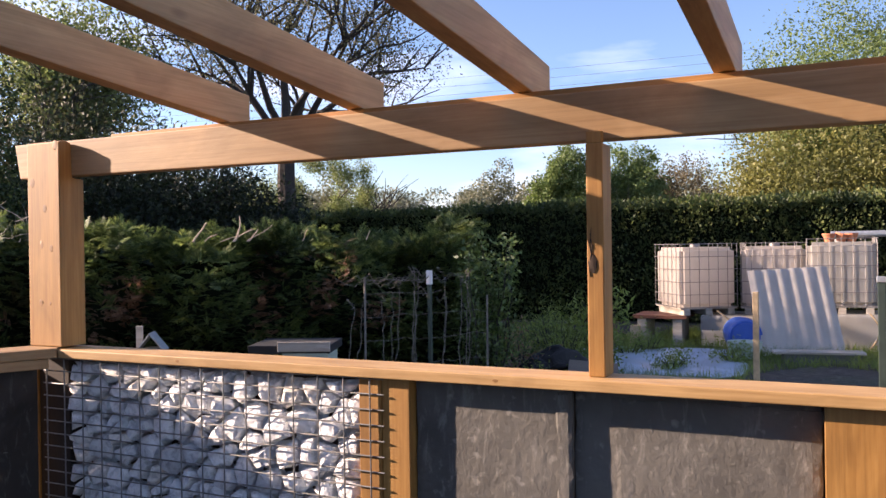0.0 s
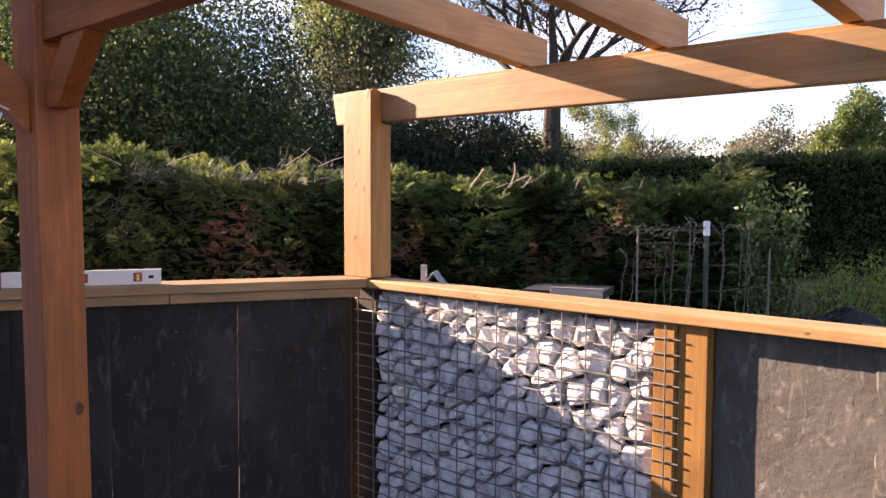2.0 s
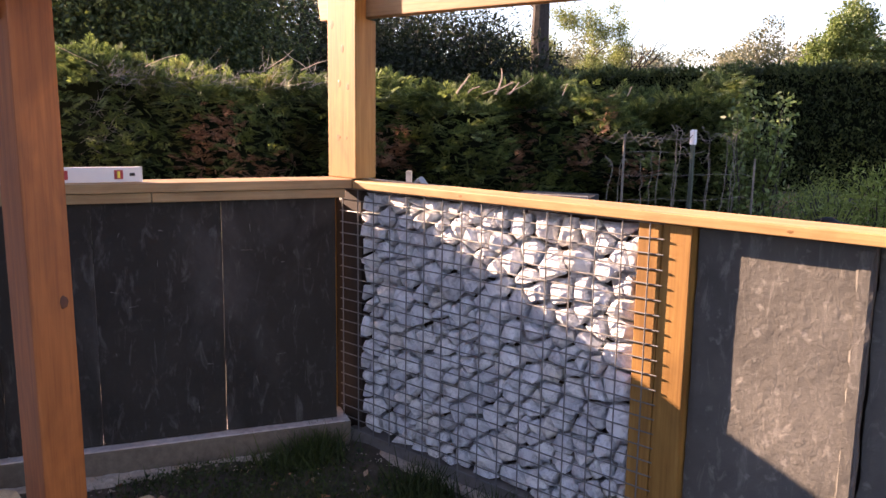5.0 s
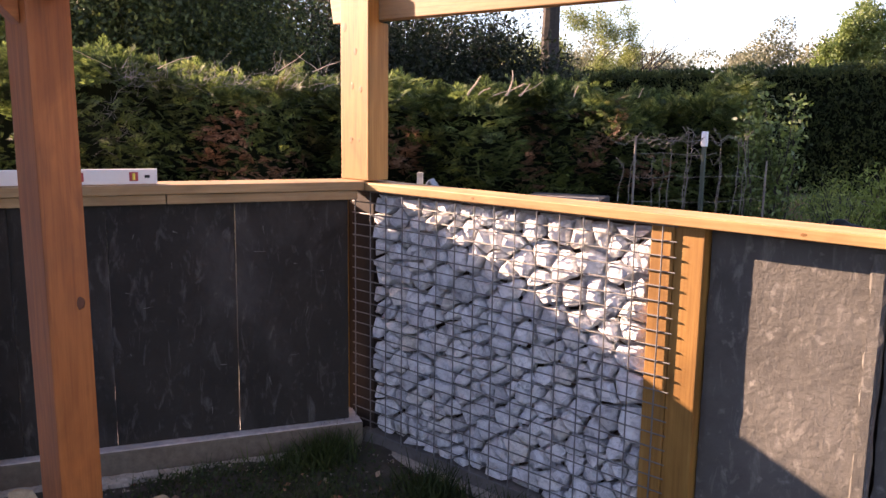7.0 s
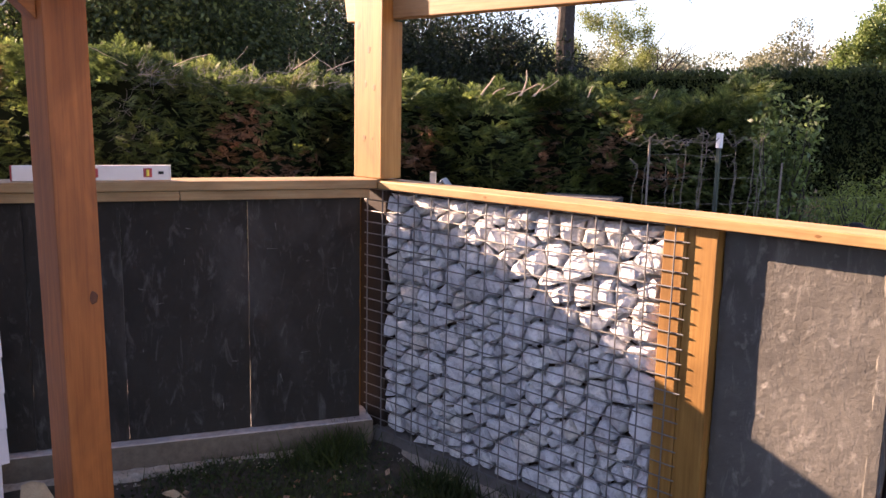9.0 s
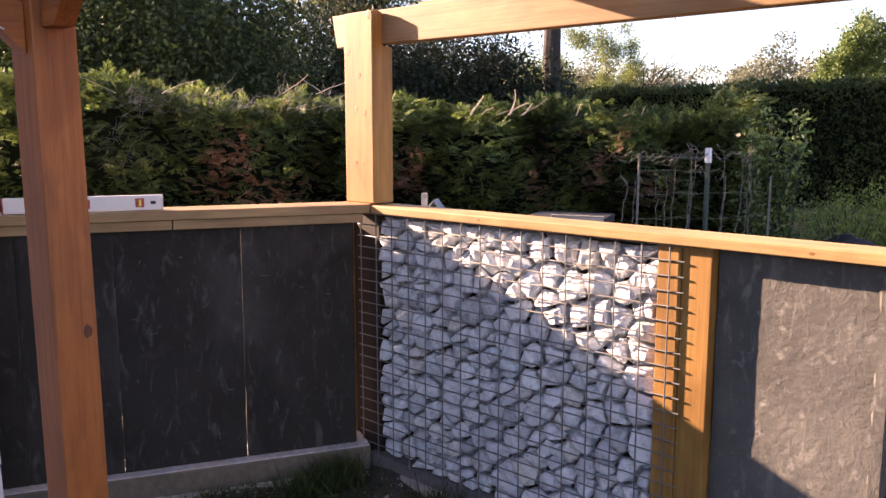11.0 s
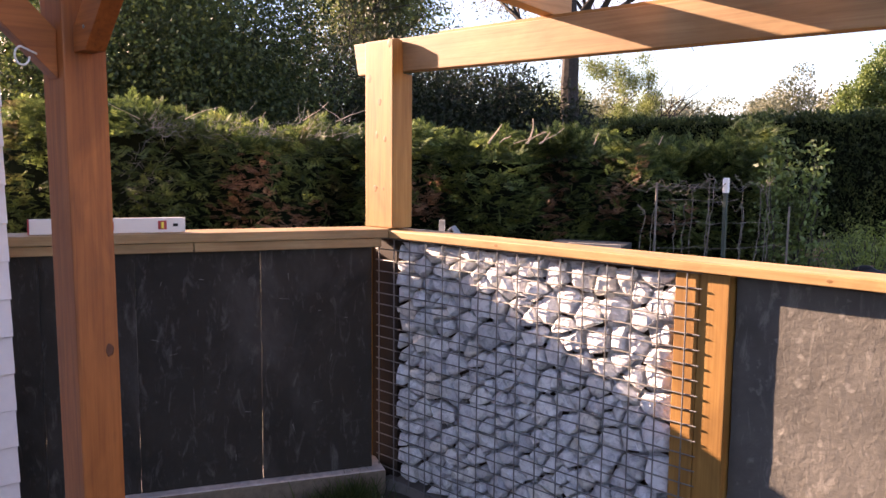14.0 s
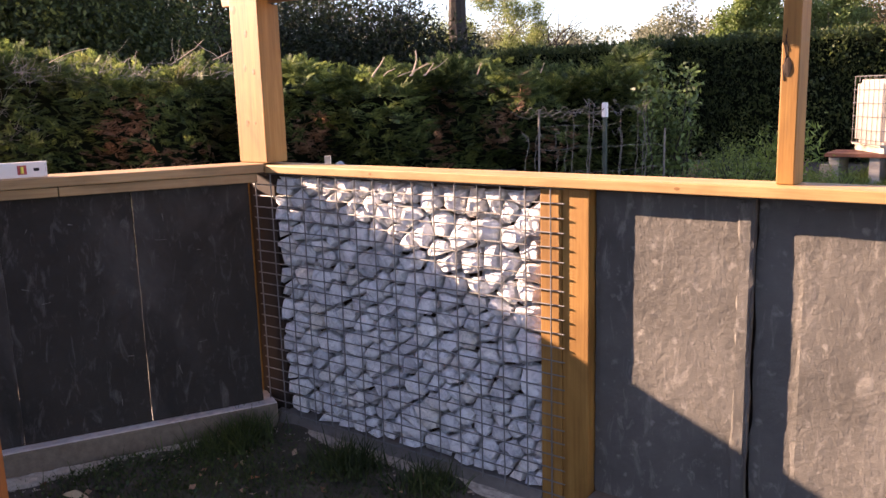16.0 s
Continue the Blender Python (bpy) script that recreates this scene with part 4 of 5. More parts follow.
# dark broadleaf behind the hedge
tree("tree", "broad dark green bushy tree behind the hedge", -10.6, 4.4, 5.6, 2.9, 0.16, M_DARKLEAF, 150000, 0.075, 31, 0.12, 1, 1.0, 9, clump=0.62)
tree("tree", "dark green bushy tree behind the hedge", -14.8, 4.4, 6.2, 3.0, 0.18, M_DARKLEAF, 100000, 0.15, 32, 0.12, 1, 1.0, 9, clump=0.62)
tree("tree", "dark spreading conifer behind the hedge", -9.4, 9.6, 3.9, 2.2, 0.14, M_YEW, 45000, 0.11, 33, 0.1, 1, 1.0, 9, clump=0.6, aspect=0.3)
tree("tree", "dark spreading conifer behind the hedge", -12.8, 10.4, 4.8, 2.4, 0.14, M_YEW, 40000, 0.11, 34, 0.1, 1, 1.0, 9, clump=0.6, aspect=0.3)
tree("tree", "dark conifer beside the bare tree", -8.4, 11.3, 3.1, 1.6, 0.12, M_YEW, 15000, 0.15, 35, 0.1, 1, 1.0, 8, clump=0.6, aspect=0.3)
tree("tree", "tall green tree with fresh leaves", -14.4, 12.2, 8.0, 2.1, 0.16, M_SPRING, 26000, 0.11, 36, 0.5, 1, 0.9, 8)
tree("tree", "half-bare slender tree with pale young leaves", -13.6, 10.2, 7.2, 2.6, 0.10, M_SPARSE, 7000, 0.10, 37, 0.22, 0, 0.8, 8, clump=0.5)
tree("tree", "large half-bare tree with a dark trunk", -10.55, 15.9, 12.5, 3.9, 0.25, M_SPARSE, 30000, 0.08, 38, 0.36, 0, 0.85, 9, clump=0.45)
tree("tree", "young light green weeping tree", -10.9, 18.4, 5.2, 1.25, 0.10, M_SPRING, 44000, 0.058, 39, 0.15, 1, 0.8, 8)
tree("tree", "young light green tree", -13.2, 18.0, 4.0, 1.5, 0.10, M_SPRING, 34000, 0.055, 44, 0.15, 1, 0.8, 8)
tree("tree", "yellow-green tree in fresh leaf", 3.2, 31.0, 10.2, 3.4, 0.22, M_GREENT, 75000, 0.11, 40, 0.3, 1, 0.8, 9)
tree("tree", "wide yellow-green bushy tree", 2.6, 28.0, 6.4, 3.2, 0.16, M_YELLOW, 55000, 0.115, 41, 0.12, 1, 0.9, 10)
tree("tree", "wide yellow-green bushy tree", 7.4, 27.0, 7.2, 4.2, 0.16, M_YELLOW, 55000, 0.115, 42, 0.12, 1, 0.9, 10)
tree("tree", "green tree beyond the hedge", -9.1, 36.4, 6.1, 1.6, 0.16, M_GREENT, 36000, 0.14, 43, 0.15, 1, 0.8, 8)
tree("tree", "green tree beyond the hedge", -6.2, 37.8, 6.4, 1.7, 0.16, M_GREENT, 36000, 0.14, 45, 0.15, 1, 0.8, 8)
tree("tree", "brownish tree in bud", -4.2, 41.0, 5.9, 1.9, 0.16, M_BROWN, 24000, 0.13, 46, 0.15, 1, 0.8, 8)

# far woods
def far_woods():
    nr = np.random.default_rng(77)
    p = []
    for k in range(48):
        ang = -0.15 + 0.92 * k / 48 + nr.uniform(-0.01, 0.01)
        d = nr.uniform(75, 95)
        x, y = 2.7 - d * math.sin(ang), -2.3 + d * math.cos(ang)
        h = nr.uniform(7.0, 9.0) + 1.0 * math.sin(k * 0.7)
        r = nr.uniform(2.4, 4.2)
        q = nr.normal(size=(3600, 3))
        q /= np.linalg.norm(q, axis=1, keepdims=True)
        q *= nr.uniform(0.5, 1.0, (3600, 1))
        lobes = nr.normal(0, 0.45, (7, 3))
        q = q * 0.55 + lobes[nr.integers(0, 7, 3600)]
        p.append(np.column_stack([x + q[:, 0] * r, y + q[:, 1] * r, h * 0.55 + q[:, 2] * h * 0.42]))
    p = np.concatenate(p)
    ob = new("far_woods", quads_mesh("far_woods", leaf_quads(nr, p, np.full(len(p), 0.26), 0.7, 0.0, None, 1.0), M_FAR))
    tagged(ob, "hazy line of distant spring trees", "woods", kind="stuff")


far_woods()


# ---- things beyond the wall ----
def tank(m, mat, rot_label):
    th = thing("water_tank", rot_label, "water tank", "stacked caged tanks", at=m)
    W, D, H = 0.92, 0.95, 0.94
    body = box(0.012, W - 0.012, 0.012, D - 0.012, 0.014, H, 0)
    bmesh.ops.bevel(body, geom=body.edges[:], offset=0.06, segments=3, affect="EDGES")
    part("tank", body, mat, th)
    ends = []
    for k in range(7):
        x, y = W * k / 6, D * k / 6
        ends += [((x, 0, 0), (x, 0, H + 0.06)), ((x, D, 0), (x, D, H + 0.06))]
        if 0 < k < 6:
            ends += [((0, y, 0), (0, y, H + 0.06)), ((W, y, 0), (W, y, H + 0.06))]
    for k in range(6):
        z = 0.02 + (H + 0.03) * k / 5
        ends += [((0, -0.012, z), (W, -0.012, z)), ((W + 0.012, 0, z), (W + 0.012, D, z)), ((W, D + 0.012, z), (0, D + 0.012, z)), ((-0.012, D, z), (-0.012, 0, z))]
    for p, q in ends:
        bar = bmesh.new()
        rod(bar, p, q, 0.005, None, 5)
        part("cage_bar", bar, M_CAGE, th)
    lid = bmesh.new()
    rod(lid, (W / 2, D / 2, H - 0.005), (W / 2, D / 2, H + 0.045), 0.08, None, 16)
    part("lid", lid, M_CAGE, th)
    pl = bmesh.new()
    for x in (0.05, W / 2 - 0.05, W - 0.15):
        box(x, x + 0.1, 0, D, -0.1, -0.01, 0, pl)
    box(0, W, 0, D, -0.008, 0.012, 0, pl)
    part("pallet", pl, M_GREYW, th)
    return th


for mt, lab, x, y, z, turn in ((M_TANK, "white caged water tank with pinkish shine, turned askew", 0.59, 10.6, 0.49, 34), (M_TANK, "white caged water tank between two others", 1.41, 11.1, 0.49, 1), (M_TANK2, "greyish caged water tank with flower pots on top", 2.345, 10.9, 0.54, 2)):
    tank(pose(x, y, z, 0, 0, turn), mt, lab)
# lower row
for k in range(3):
    lo = tagged(new("stone_trough", mesh_of(box(0.85 + 0.84 * k, 1.68 + 0.84 * k, 10.75, 11.75, GZ - 0.02, 0.44 if k == 2 else 0.389, 0.03), "stone_trough")), "pale plastic trough under the tank", "trough", "troughs under the tanks")
    lo.data.materials.append(M_TANK2)
M_STAG = wood("dark_red_staging", (0.07, 0.025, 0.014), (0.12, 0.042, 0.022), (0.16, 0.06, 0.03), 0)
bench = thing("bench", "low dark red timber staging beside the tanks", "bench", at=(-0.15, 10.62, 0))
part("plank", box(0, 0.82, 0, 0.36, 0.335, 0.389, 0.006), M_STAG, bench)
part("plank", box(0, 0.82, 0.38, 0.78, 0.335, 0.389, 0.006), M_STAG, bench)
for x in (0.06, 0.6):
    part("leg", box(x, x + 0.14, 0.05, 0.7, GZ - 0.02, 0.334, 0.006), M_GREYW, bench)
brk = tagged(new("block", mesh_of(box(-0.15, 0.0, 10.40, 10.52, GZ - 0.02, 0.24, 0.01), "block")), "pale chipped masonry block", "block")
brk.data.materials.append(M_TIP)

# roof sheet leaning on the tanks
def sheet():
    bm = bmesh.new()
    n, W, H = 64, 1.10, 1.27
    rows = []
    for z in (0.0, H):
        rows.append([(bm.verts.new((W * i / n, 0.0065 * math.cos(2 * math.pi * i / n * 6), z)), bm.verts.new((W * i / n, 0.0065 * math.cos(2 * math.pi * i / n * 6) + 0.004, z))) for i in range(n + 1)])
    for i in range(n):
        bm.faces.new((rows[0][i][0], rows[0][i + 1][0], rows[1][i + 1][0], rows[1][i][0]))
        bm.faces.new((rows[0][i + 1][1], rows[0][i][1], rows[1][i][1], rows[1][i + 1][1]))
        for r in rows:
            bm.faces.new((r[i][0], r[i][1], r[i + 1][1], r[i + 1][0]))
    for i in (0, n):
        bm.faces.new((rows[0][i][0], rows[0][i][1], rows[1][i][1], rows[1][i][0]))
    bmesh.ops.recalc_face_normals(bm, faces=bm.faces[:])
    ob = tagged(new("corrugated_sheet", mesh_of(bm, "corrugated_sheet")), "white corrugated roof sheet leaning on the tanks", "sheet")
    ob.data.materials.append(M_SHEET)
    ob.matrix_world = pose(1.81, 9.86, GZ, -24, -3, 20)


sheet()
drum = thing("barrel", "blue plastic barrel lying on its side", "barrel", at=pose(1.51, 10.22, 0.175, 90, 0, 15))
b_ = bmesh.new()
for z0, z1, r0, r1 in ((-0.3, -0.26, 0.22, 0.235), (-0.26, 0.0, 0.235, 0.25), (0.0, 0.26, 0.25, 0.235), (0.26, 0.3, 0.235, 0.22)):
    rod(b_, (0, 0, z0), (0, 0, z1), r0, r1, 24)
part("body", b_, M_BLUE, drum)
b_ = bmesh.new()
rod(b_, (0, 0, 0.3005), (0, 0, 0.325), 0.19, None, 24)
part("lid", b_, M_BLUE, drum)
tub = tagged(new("bucket", mesh_of(rods([(1.60, 9.6, GZ), (1.60, 9.6, 0.15)], 0.18, 0.23, 20), "bucket")), "pale green plastic bucket", "bucket")
tub.data.materials.append(M_HIVE)
for x, y, k in ((1.12, 10.6, 0), (3.15, 10.6, 1)):
    pts = [(x + 0.12 * math.sin(i * 0.35) + 0.03 * i * (1 - k), y, 0.48 - 0.055 * i) for i in range(10)]
    hs = tagged(new("hose", mesh_of(rods(pts, 0.014, None, 6), "hose")), "pale hose hanging from the tank", "hose", "hoses")
    hs.data.materials.append(M_TIP)
gutter = tagged(new("pipe", mesh_of(rods([(2.66, 11.55, 1.593), (5.0, 11.75, 1.593)], 0.05, None, 12), "pipe")), "grey plastic pipe lying across the tanks", "pipe")
gutter.data.materials.append(M_ZINC)
for k in range(3):
    pb = bmesh.new()
    rod(pb, (0, 0, 0), (0, 0, 0.10), 0.055, 0.085, 14)
    rod(pb, (0, 0, 0.10), (0, 0, 0.125), 0.095, 0.095, 14)
    pt = tagged(new("flower_pot", mesh_of(pb, "flower_pot")), "orange terracotta flower pot on the tank", "flower pot", "flower pots")
    pt.data.materials.append(M_TERRA)
    pt.matrix_world = pose(2.64 + 0.15 * k, 11.12 + 0.03 * k, 1.482, 0, 0 if k != 1 else 14, 0)
# planks on the ground before the sheet
tro = thing("low_trough", "low dark timber trough with a pale board on top", "trough", at=pose(2.0, 9.2, GZ, 0, 0, 12))
part("board", box(0.0, 1.1, 0, 0.28, 0.115, 0.145, 0.004), M_GREYW, tro)
part("body", box(0.12, 1.0, 0.03, 0.25, -0.02, 0.114, 0.01), M_ROOFING, tro)
stake = tagged(new("stake", mesh_of(box(-0.028, 0.028, -0.028, 0.028, GZ - 0.1, 1.015, 0.006), "stake")), "round pale wooden stake", "stake")
stake.data.materials.append(M_TIP)
stake.location = (2.04, 6.26, 0)
mp = thing("metal_post", "galvanised metal fence post with a square cap", "post", at=(3.10, 5.66, 0))
part("shaft", box(-0.03, 0.03, -0.03, 0.03, GZ - 0.1, 1.17, 0.004), M_GREENM, mp)
part("cap", box(-0.038, 0.038, -0.038, 0.038, 1.14, 1.19, 0.006), M_ZINC, mp)
pond = bmesh.new()
bmesh.ops.create_grid(pond, x_segments=40, y_segments=24, size=1.0)
for v in pond.verts:
    v.co = Vector((v.co.x * 1.15, v.co.y * 1.3, 0.03 + 0.05 * noise.noise((v.co.x * 3, v.co.y * 3, 0.2)) - 0.05 * (abs(v.co.x) ** 6 + abs(v.co.y) ** 6)))
ex_ = bmesh.ops.extrude_face_region(pond, geom=pond.faces[:])
bmesh.ops.translate(pond, vec=(0, 0, -0.02), verts=[v for v in ex_["geom"] if isinstance(v, bmesh.types.BMVert)])
pd = tagged(new("ground_sheet", mesh_of(pond, "ground_sheet")), "crumpled pale blue plastic sheeting on the ground", "sheeting")
pd.data.materials.append(M_POND)
pd.matrix_world = pose(0.55, 8.9, GZ + 0.02, 0, 0, 8)

# black sheeting heap
hp = bmesh.new()
bmesh.ops.create_icosphere(hp, subdivisions=5, radius=1.0)
for v in hp.verts:
    n3 = Vector(noise.noise_vector(v.co * 1.6)) * 0.35 + Vector(noise.noise_vector(v.co * 5.0)) * 0.10
    v.co = v.co + n3
    v.co = Vector((v.co.x * 0.40, v.co.y * 0.30, max(-0.05, v.co.z * 0.33)))
heap = tagged(new("tarpaulin", mesh_of(hp, "tarpaulin")), "crumpled black plastic sheeting in a heap", "sheeting")
heap.data.materials.append(M_BLACK)
heap.matrix_world = pose(0.0, 6.2, GZ + 0.1, 0, 0, 20)
slb = tagged(new("paving_slab", mesh_of(box(-0.25, 0.25, -0.18, 0.18, 0, 0.05, 0.006), "paving_slab")), "pale slab lying on black sheeting", "slab")
slb.data.materials.append(M_CONC)
slb.matrix_world = pose(0.50, 5.95, 0.20, 12, 4, 15)

# bee hive
hive = thing("beehive", "small pale green beehive with a pale board front", "beehive", at=pose(-1.02, 3.15, 0, 0, 0, 22))
part("box", box(-0.17, 0.19, -0.18, 0.2, 0.1, 0.70, 0.006), M_HIVE, hive)
part("front_board", box(-0.20, 0.21, -0.205, -0.182, 0.71, 0.785, 0.004), M_GREYW, hive, "pale weathered board")
part("roof", box(-0.44, 0.20, -0.18, 0.36, 0.69, 0.755, 0.006), M_BLACK, hive)
for x in (-0.14, 0.12):
    part("leg", box(x, x + 0.05, -0.12, 0.12, GZ - 0.02, 0.099, 0.004), M_GREYW, hive)
nb = thing("nest_box", "small nest box with a grey gabled roof on a stake", "nest box", at=pose(-1.80, 2.25, 0, 0, 0, 35))
part("stake", box(-0.10, -0.055, 0.02, 0.06, GZ - 0.1, 0.95, 0.003), M_GREYW, nb)
part("body", box(-0.045, 0.075, -0.06, 0.09, 0.62, 0.79, 0.003), M_GREYW, nb)
for sg in (-1, 1):
    bb = box(-0.006, 0.006, -0.09, 0.11, 0, 0.165, 0.002, None, Matrix.Translation((0.015, 0, 0.90)) @ Matrix.Rotation(radians(180 - sg * 38), 4, "Y"))
    part("roof_board", bb, M_ZINC, nb, "grey metal roof board")

# ---- fence with dry vines ----
fence = thing("fence", "wire fence on thin posts with dry vines", "fence")
FP = [(-1.36, 3.56, 0.7), (-1.08, 4.10, 1.24), (-0.68, 4.62, 1.27), (-0.36, 5.22, 1.02)]
for k, (x, y, z) in enumerate(FP):
    if k == 2:
        ps = part("post", box(x - 0.017, x + 0.017, y - 0.017, y + 0.017, GZ - 0.1, z, 0.003), M_GREENM, fence)
        part("post_cap", box(x - 0.023, x + 0.023, y - 0.023, y + 0.023, z - 0.12, z + 0.012, 0.004), M_WHITE, ps, "pale post cap")
    else:
        part("post", rods([(x, y, GZ - 0.1), (x + 0.01, y, z)], 0.012, 0.010, 8), M_VINE, fence)
rngf = random.Random(8)
for z in (0.42, 0.66, 0.88, 1.08, 1.20):
    pts = []
    for k in range(1, 3):
        for s in range(5):
            f = s / 5
            pts.append((FP[k][0] * (1 - f) + FP[k + 1][0] * f, FP[k][1] * (1 - f) + FP[k + 1][1] * f, z + rngf.uniform(-0.015, 0.015)))
    if z > 1.0:
        pts = pts[:7]
    else:
        pts.append((FP[3][0], FP[3][1], z * 0.97))
    part("line_wire", rods(pts, 0.002, None, 4), M_CAGE, fence)
for k in range(13):
    f = rngf.uniform(0.7, 2.85)
    i, g = int(f), f - int(f)
    x = FP[i][0] * (1 - g) + FP[i + 1][0] * g
    y = FP[i][1] * (1 - g) + FP[i + 1][1] * g - 0.02
    pts = [(x, y, 0.2)]
    hgt = rngf.uniform(1.0, 1.28)
    for s in range(12):
        x += rngf.gauss(0.004, 0.011)
        pts.append((x, y + rngf.gauss(0, 0.01), 0.2 + (hgt - 0.2) * (s + 1) / 12))
    for s in range(rngf.randint(2, 6)):
        x += rngf.uniform(0.02, 0.045) * rngf.choice((-1, 1))
        pts.append((x, y, hgt + 0.05 * math.sin(s * 1.3)))
    part("vine", rods(pts, 0.0048, 0.002, 5), M_VINE, fence, "dry grey twining vine")

for k in range(3):
    pts, f = [], (0.55, 0.75, 1.0, 1.3)[k]
    while f < (1.9, 2.7, 2.55, 2.75)[k]:
        i, g = int(f), f - int(f)
        pts.append((FP[i][0] * (1 - g) + FP[i + 1][0] * g, FP[i][1] * (1 - g) + FP[i + 1][1] * g - 0.03, 1.19 + 0.015 * k + 0.035 * math.sin(f * (13 + 3 * k)) + rngf.gauss(0, 0.013)))
        f += 0.055
    part("vine", rods(pts, 0.0028, 0.002, 5), M_VINE, fence, "dry grey twining vine")

# sticks and cut wood on the hedge
rngt = random.Random(4)
stk = thing("cut_branches", "pale cut branches sticking out of the hedge", "branches")
for (x, y, lean, ln, r) in ((-2.63, 3.62, 0.5, 0.30, 0.017), (-2.57, 3.70, 0.45, 0.2, 0.012), (-2.36, 3.88, 0.7, 0.34, 0.016), (-2.40, 3.90, 0.9, 0.30, 0.010), (-2.30, 3.98, 1.3, 0.42, 0.008), (-2.26, 3.96, 0.6, 0.22, 0.012), (-2.46, 3.80, 1.6, 0.45, 0.008), (-1.95, 4.4, 0.4, 0.16, 0.012), (-1.52, 4.88, 0.5, 0.14, 0.009), (-3.7, 2.6, 1.8, 0.5, 0.008), (-3.6, 2.6, -1.2, 0.4, 0.007), (-3.9, 2.35, 1.4, 0.45, 0.008), (-4.6, 1.5, 2.2, 0.5, 0.007), (-4.9, 1.2, -1.5, 0.5, 0.007)):
    p = Vector((x, y, 1.58 if x > -3 else 1.78))
    d = Vector((lean * 0.67, lean * 0.74, 1.0)).normalized()
    pts = [p]
    for s in range(5):
        d = (d + Vector((rngt.gauss(0, 0.16), rngt.gauss(0, 0.16), rngt.gauss(0, 0.12)))).normalized()
        p = p + d * ln * 0.75 / 5
        pts.append(p.copy())
    part("branch", rods(pts, r * 0.6, r * 0.35, 6), M_TWIG, stk)

dead = bmesh.new()
for k in range(190):
    f = rngt.uniform(0, 1)
    if k % 3 == 0:
        f = rngt.uniform(-0.12, 0.1)
    p = Vector((-4.98 + 1.4 * f + rngt.gauss(0, 0.06), 1.28 + 1.5 * f + rngt.gauss(0, 0.06), rngt.uniform(1.60, 1.80) if k % 3 else rngt.uniform(0.95, 1.75)))
    d = Vector((rngt.uniform(0.2, 1), rngt.uniform(-0.6, 0.6), rngt.uniform(-0.2, 0.6))).normalized()
    for s in range(4):
        q = p + d * rngt.uniform(0.03, 0.08)
        rod(dead, p, q, 0.0026 - 0.0005 * s, 0.0021 - 0.0005 * s, 4, False)
        p = q
        d = (d + Vector((rngt.gauss(0, 0.3), rngt.gauss(0, 0.3), rngt.gauss(0, 0.25)))).normalized()
dt = tagged(new("dead_twigs", mesh_of(dead, "dead_twigs")), "bleached grey dead twigs in the hedge", "twigs", kind="stuff")
dt.data.materials.append(plain("grey_dead_twig", (0.24, 0.225, 0.21), 0.8, 0, 0.3, 30.0, 0.0))

# laurel at the hedge's end
def shrub(name, label, x, y, h, r, mat, n, size, seed, aspect=0.45, stems=8):
    nr = np.random.default_rng(seed)
    rg = random.Random(seed)
    th = thing(name, label, "shrub", at=(x, y, GZ))
    cen = []
    for k in range(stems):
        bm = bmesh.new()
        a = 2 * math.pi * k / stems
        p = Vector((0.05 * math.cos(a), 0.05 * math.sin(a), 0))
        d = Vector((math.cos(a) * r * 0.25 / h * 2.2, math.sin(a) * r * 0.25 / h * 2.2, 1.0)).normalized()
        L = h * rg.uniform(0.75, 1.0)
        for s in range(6):
            q = p + (d + Vector((rg.gauss(0, 0.14), rg.gauss(0, 0.14), 0))).normalized() * L / 6
            rod(bm, p, q, 0.014 * (1 - s / 7), 0.014 * (1 - (s + 1) / 7), 5, False)
            p = q
            cen.append((p.x, p.y, p.z))
        part("stem", bm, M_BARK, th)
    C = np.array(cen)
    p = C[nr.integers(0, len(C), n)] + nr.normal(0, r * 0.22, (n, 3))
    p[:, 2] = np.maximum(p[:, 2], 0.03)
    tagged(part("foliage", quads_mesh("foliage", leaf_quads(nr, p, np.full(n, size), aspect, 0.3, None, 1.0), mat), None, th), kind="stuff")


shrub("shrub", "glossy laurel shrub at the end of the hedge", -0.50, 5.64, 1.68, 0.23, M_LAUREL, 2600, 0.06, 51, 0.45, 12)
shrub("shrub", "glossy laurel shrub beside the fence", -0.60, 5.50, 0.70, 0.25, M_LAUREL, 600, 0.05, 52, 0.45, 10)
shrub("weeds", "bright green tall weeds", 0.15, 7.6, 1.05, 0.45, M_WEED, 900, 0.10, 53, 0.25, 9)
shrub("weeds", "bright green tall weeds", -0.2, 7.2, 0.75, 0.5, M_WEED, 700, 0.09, 54, 0.25, 9)
for k, (x, y, h) in enumerate(((-0.6, 5.0, 0.35), (-0.95, 4.6, 0.3), (-0.2, 5.6, 0.42), (-1.3, 4.2, 0.3), (0.2, 6.2, 0.3), (0.9, 8.2, 0.3), (1.5, 9.0, 0.35), (0.3, 9.6, 0.45), (0.1, 9.2, 0.35))):
    shrub("weeds", "low bright green weeds on the ground", x, y, h * 0.8, 0.42, M_WEED, 900, 0.05, 60 + k, 0.25, 9)


for k, (x, y, h, mt) in enumerate(((-0.6, 8.3, 0.85, M_WEED), (-1.0, 8.9, 0.6, M_GREENT), (-0.2, 8.7, 0.6, M_WEED), (-1.4, 8.4, 0.5, M_WITHER), (-0.35, 6.3, 0.4, M_WITHER), (0.0, 6.9, 0.35, M_GREENT), (-1.3, 9.6, 0.5, M_WEED), (-0.4, 9.6, 0.45, M_WITHER), (-0.9, 7.6, 0.45, M_GREENT))):
    shrub("weeds", "tangled low weeds and dry stalks", x, y, h, 0.40, mt, 800, 0.055, 80 + k, 0.25, 9)


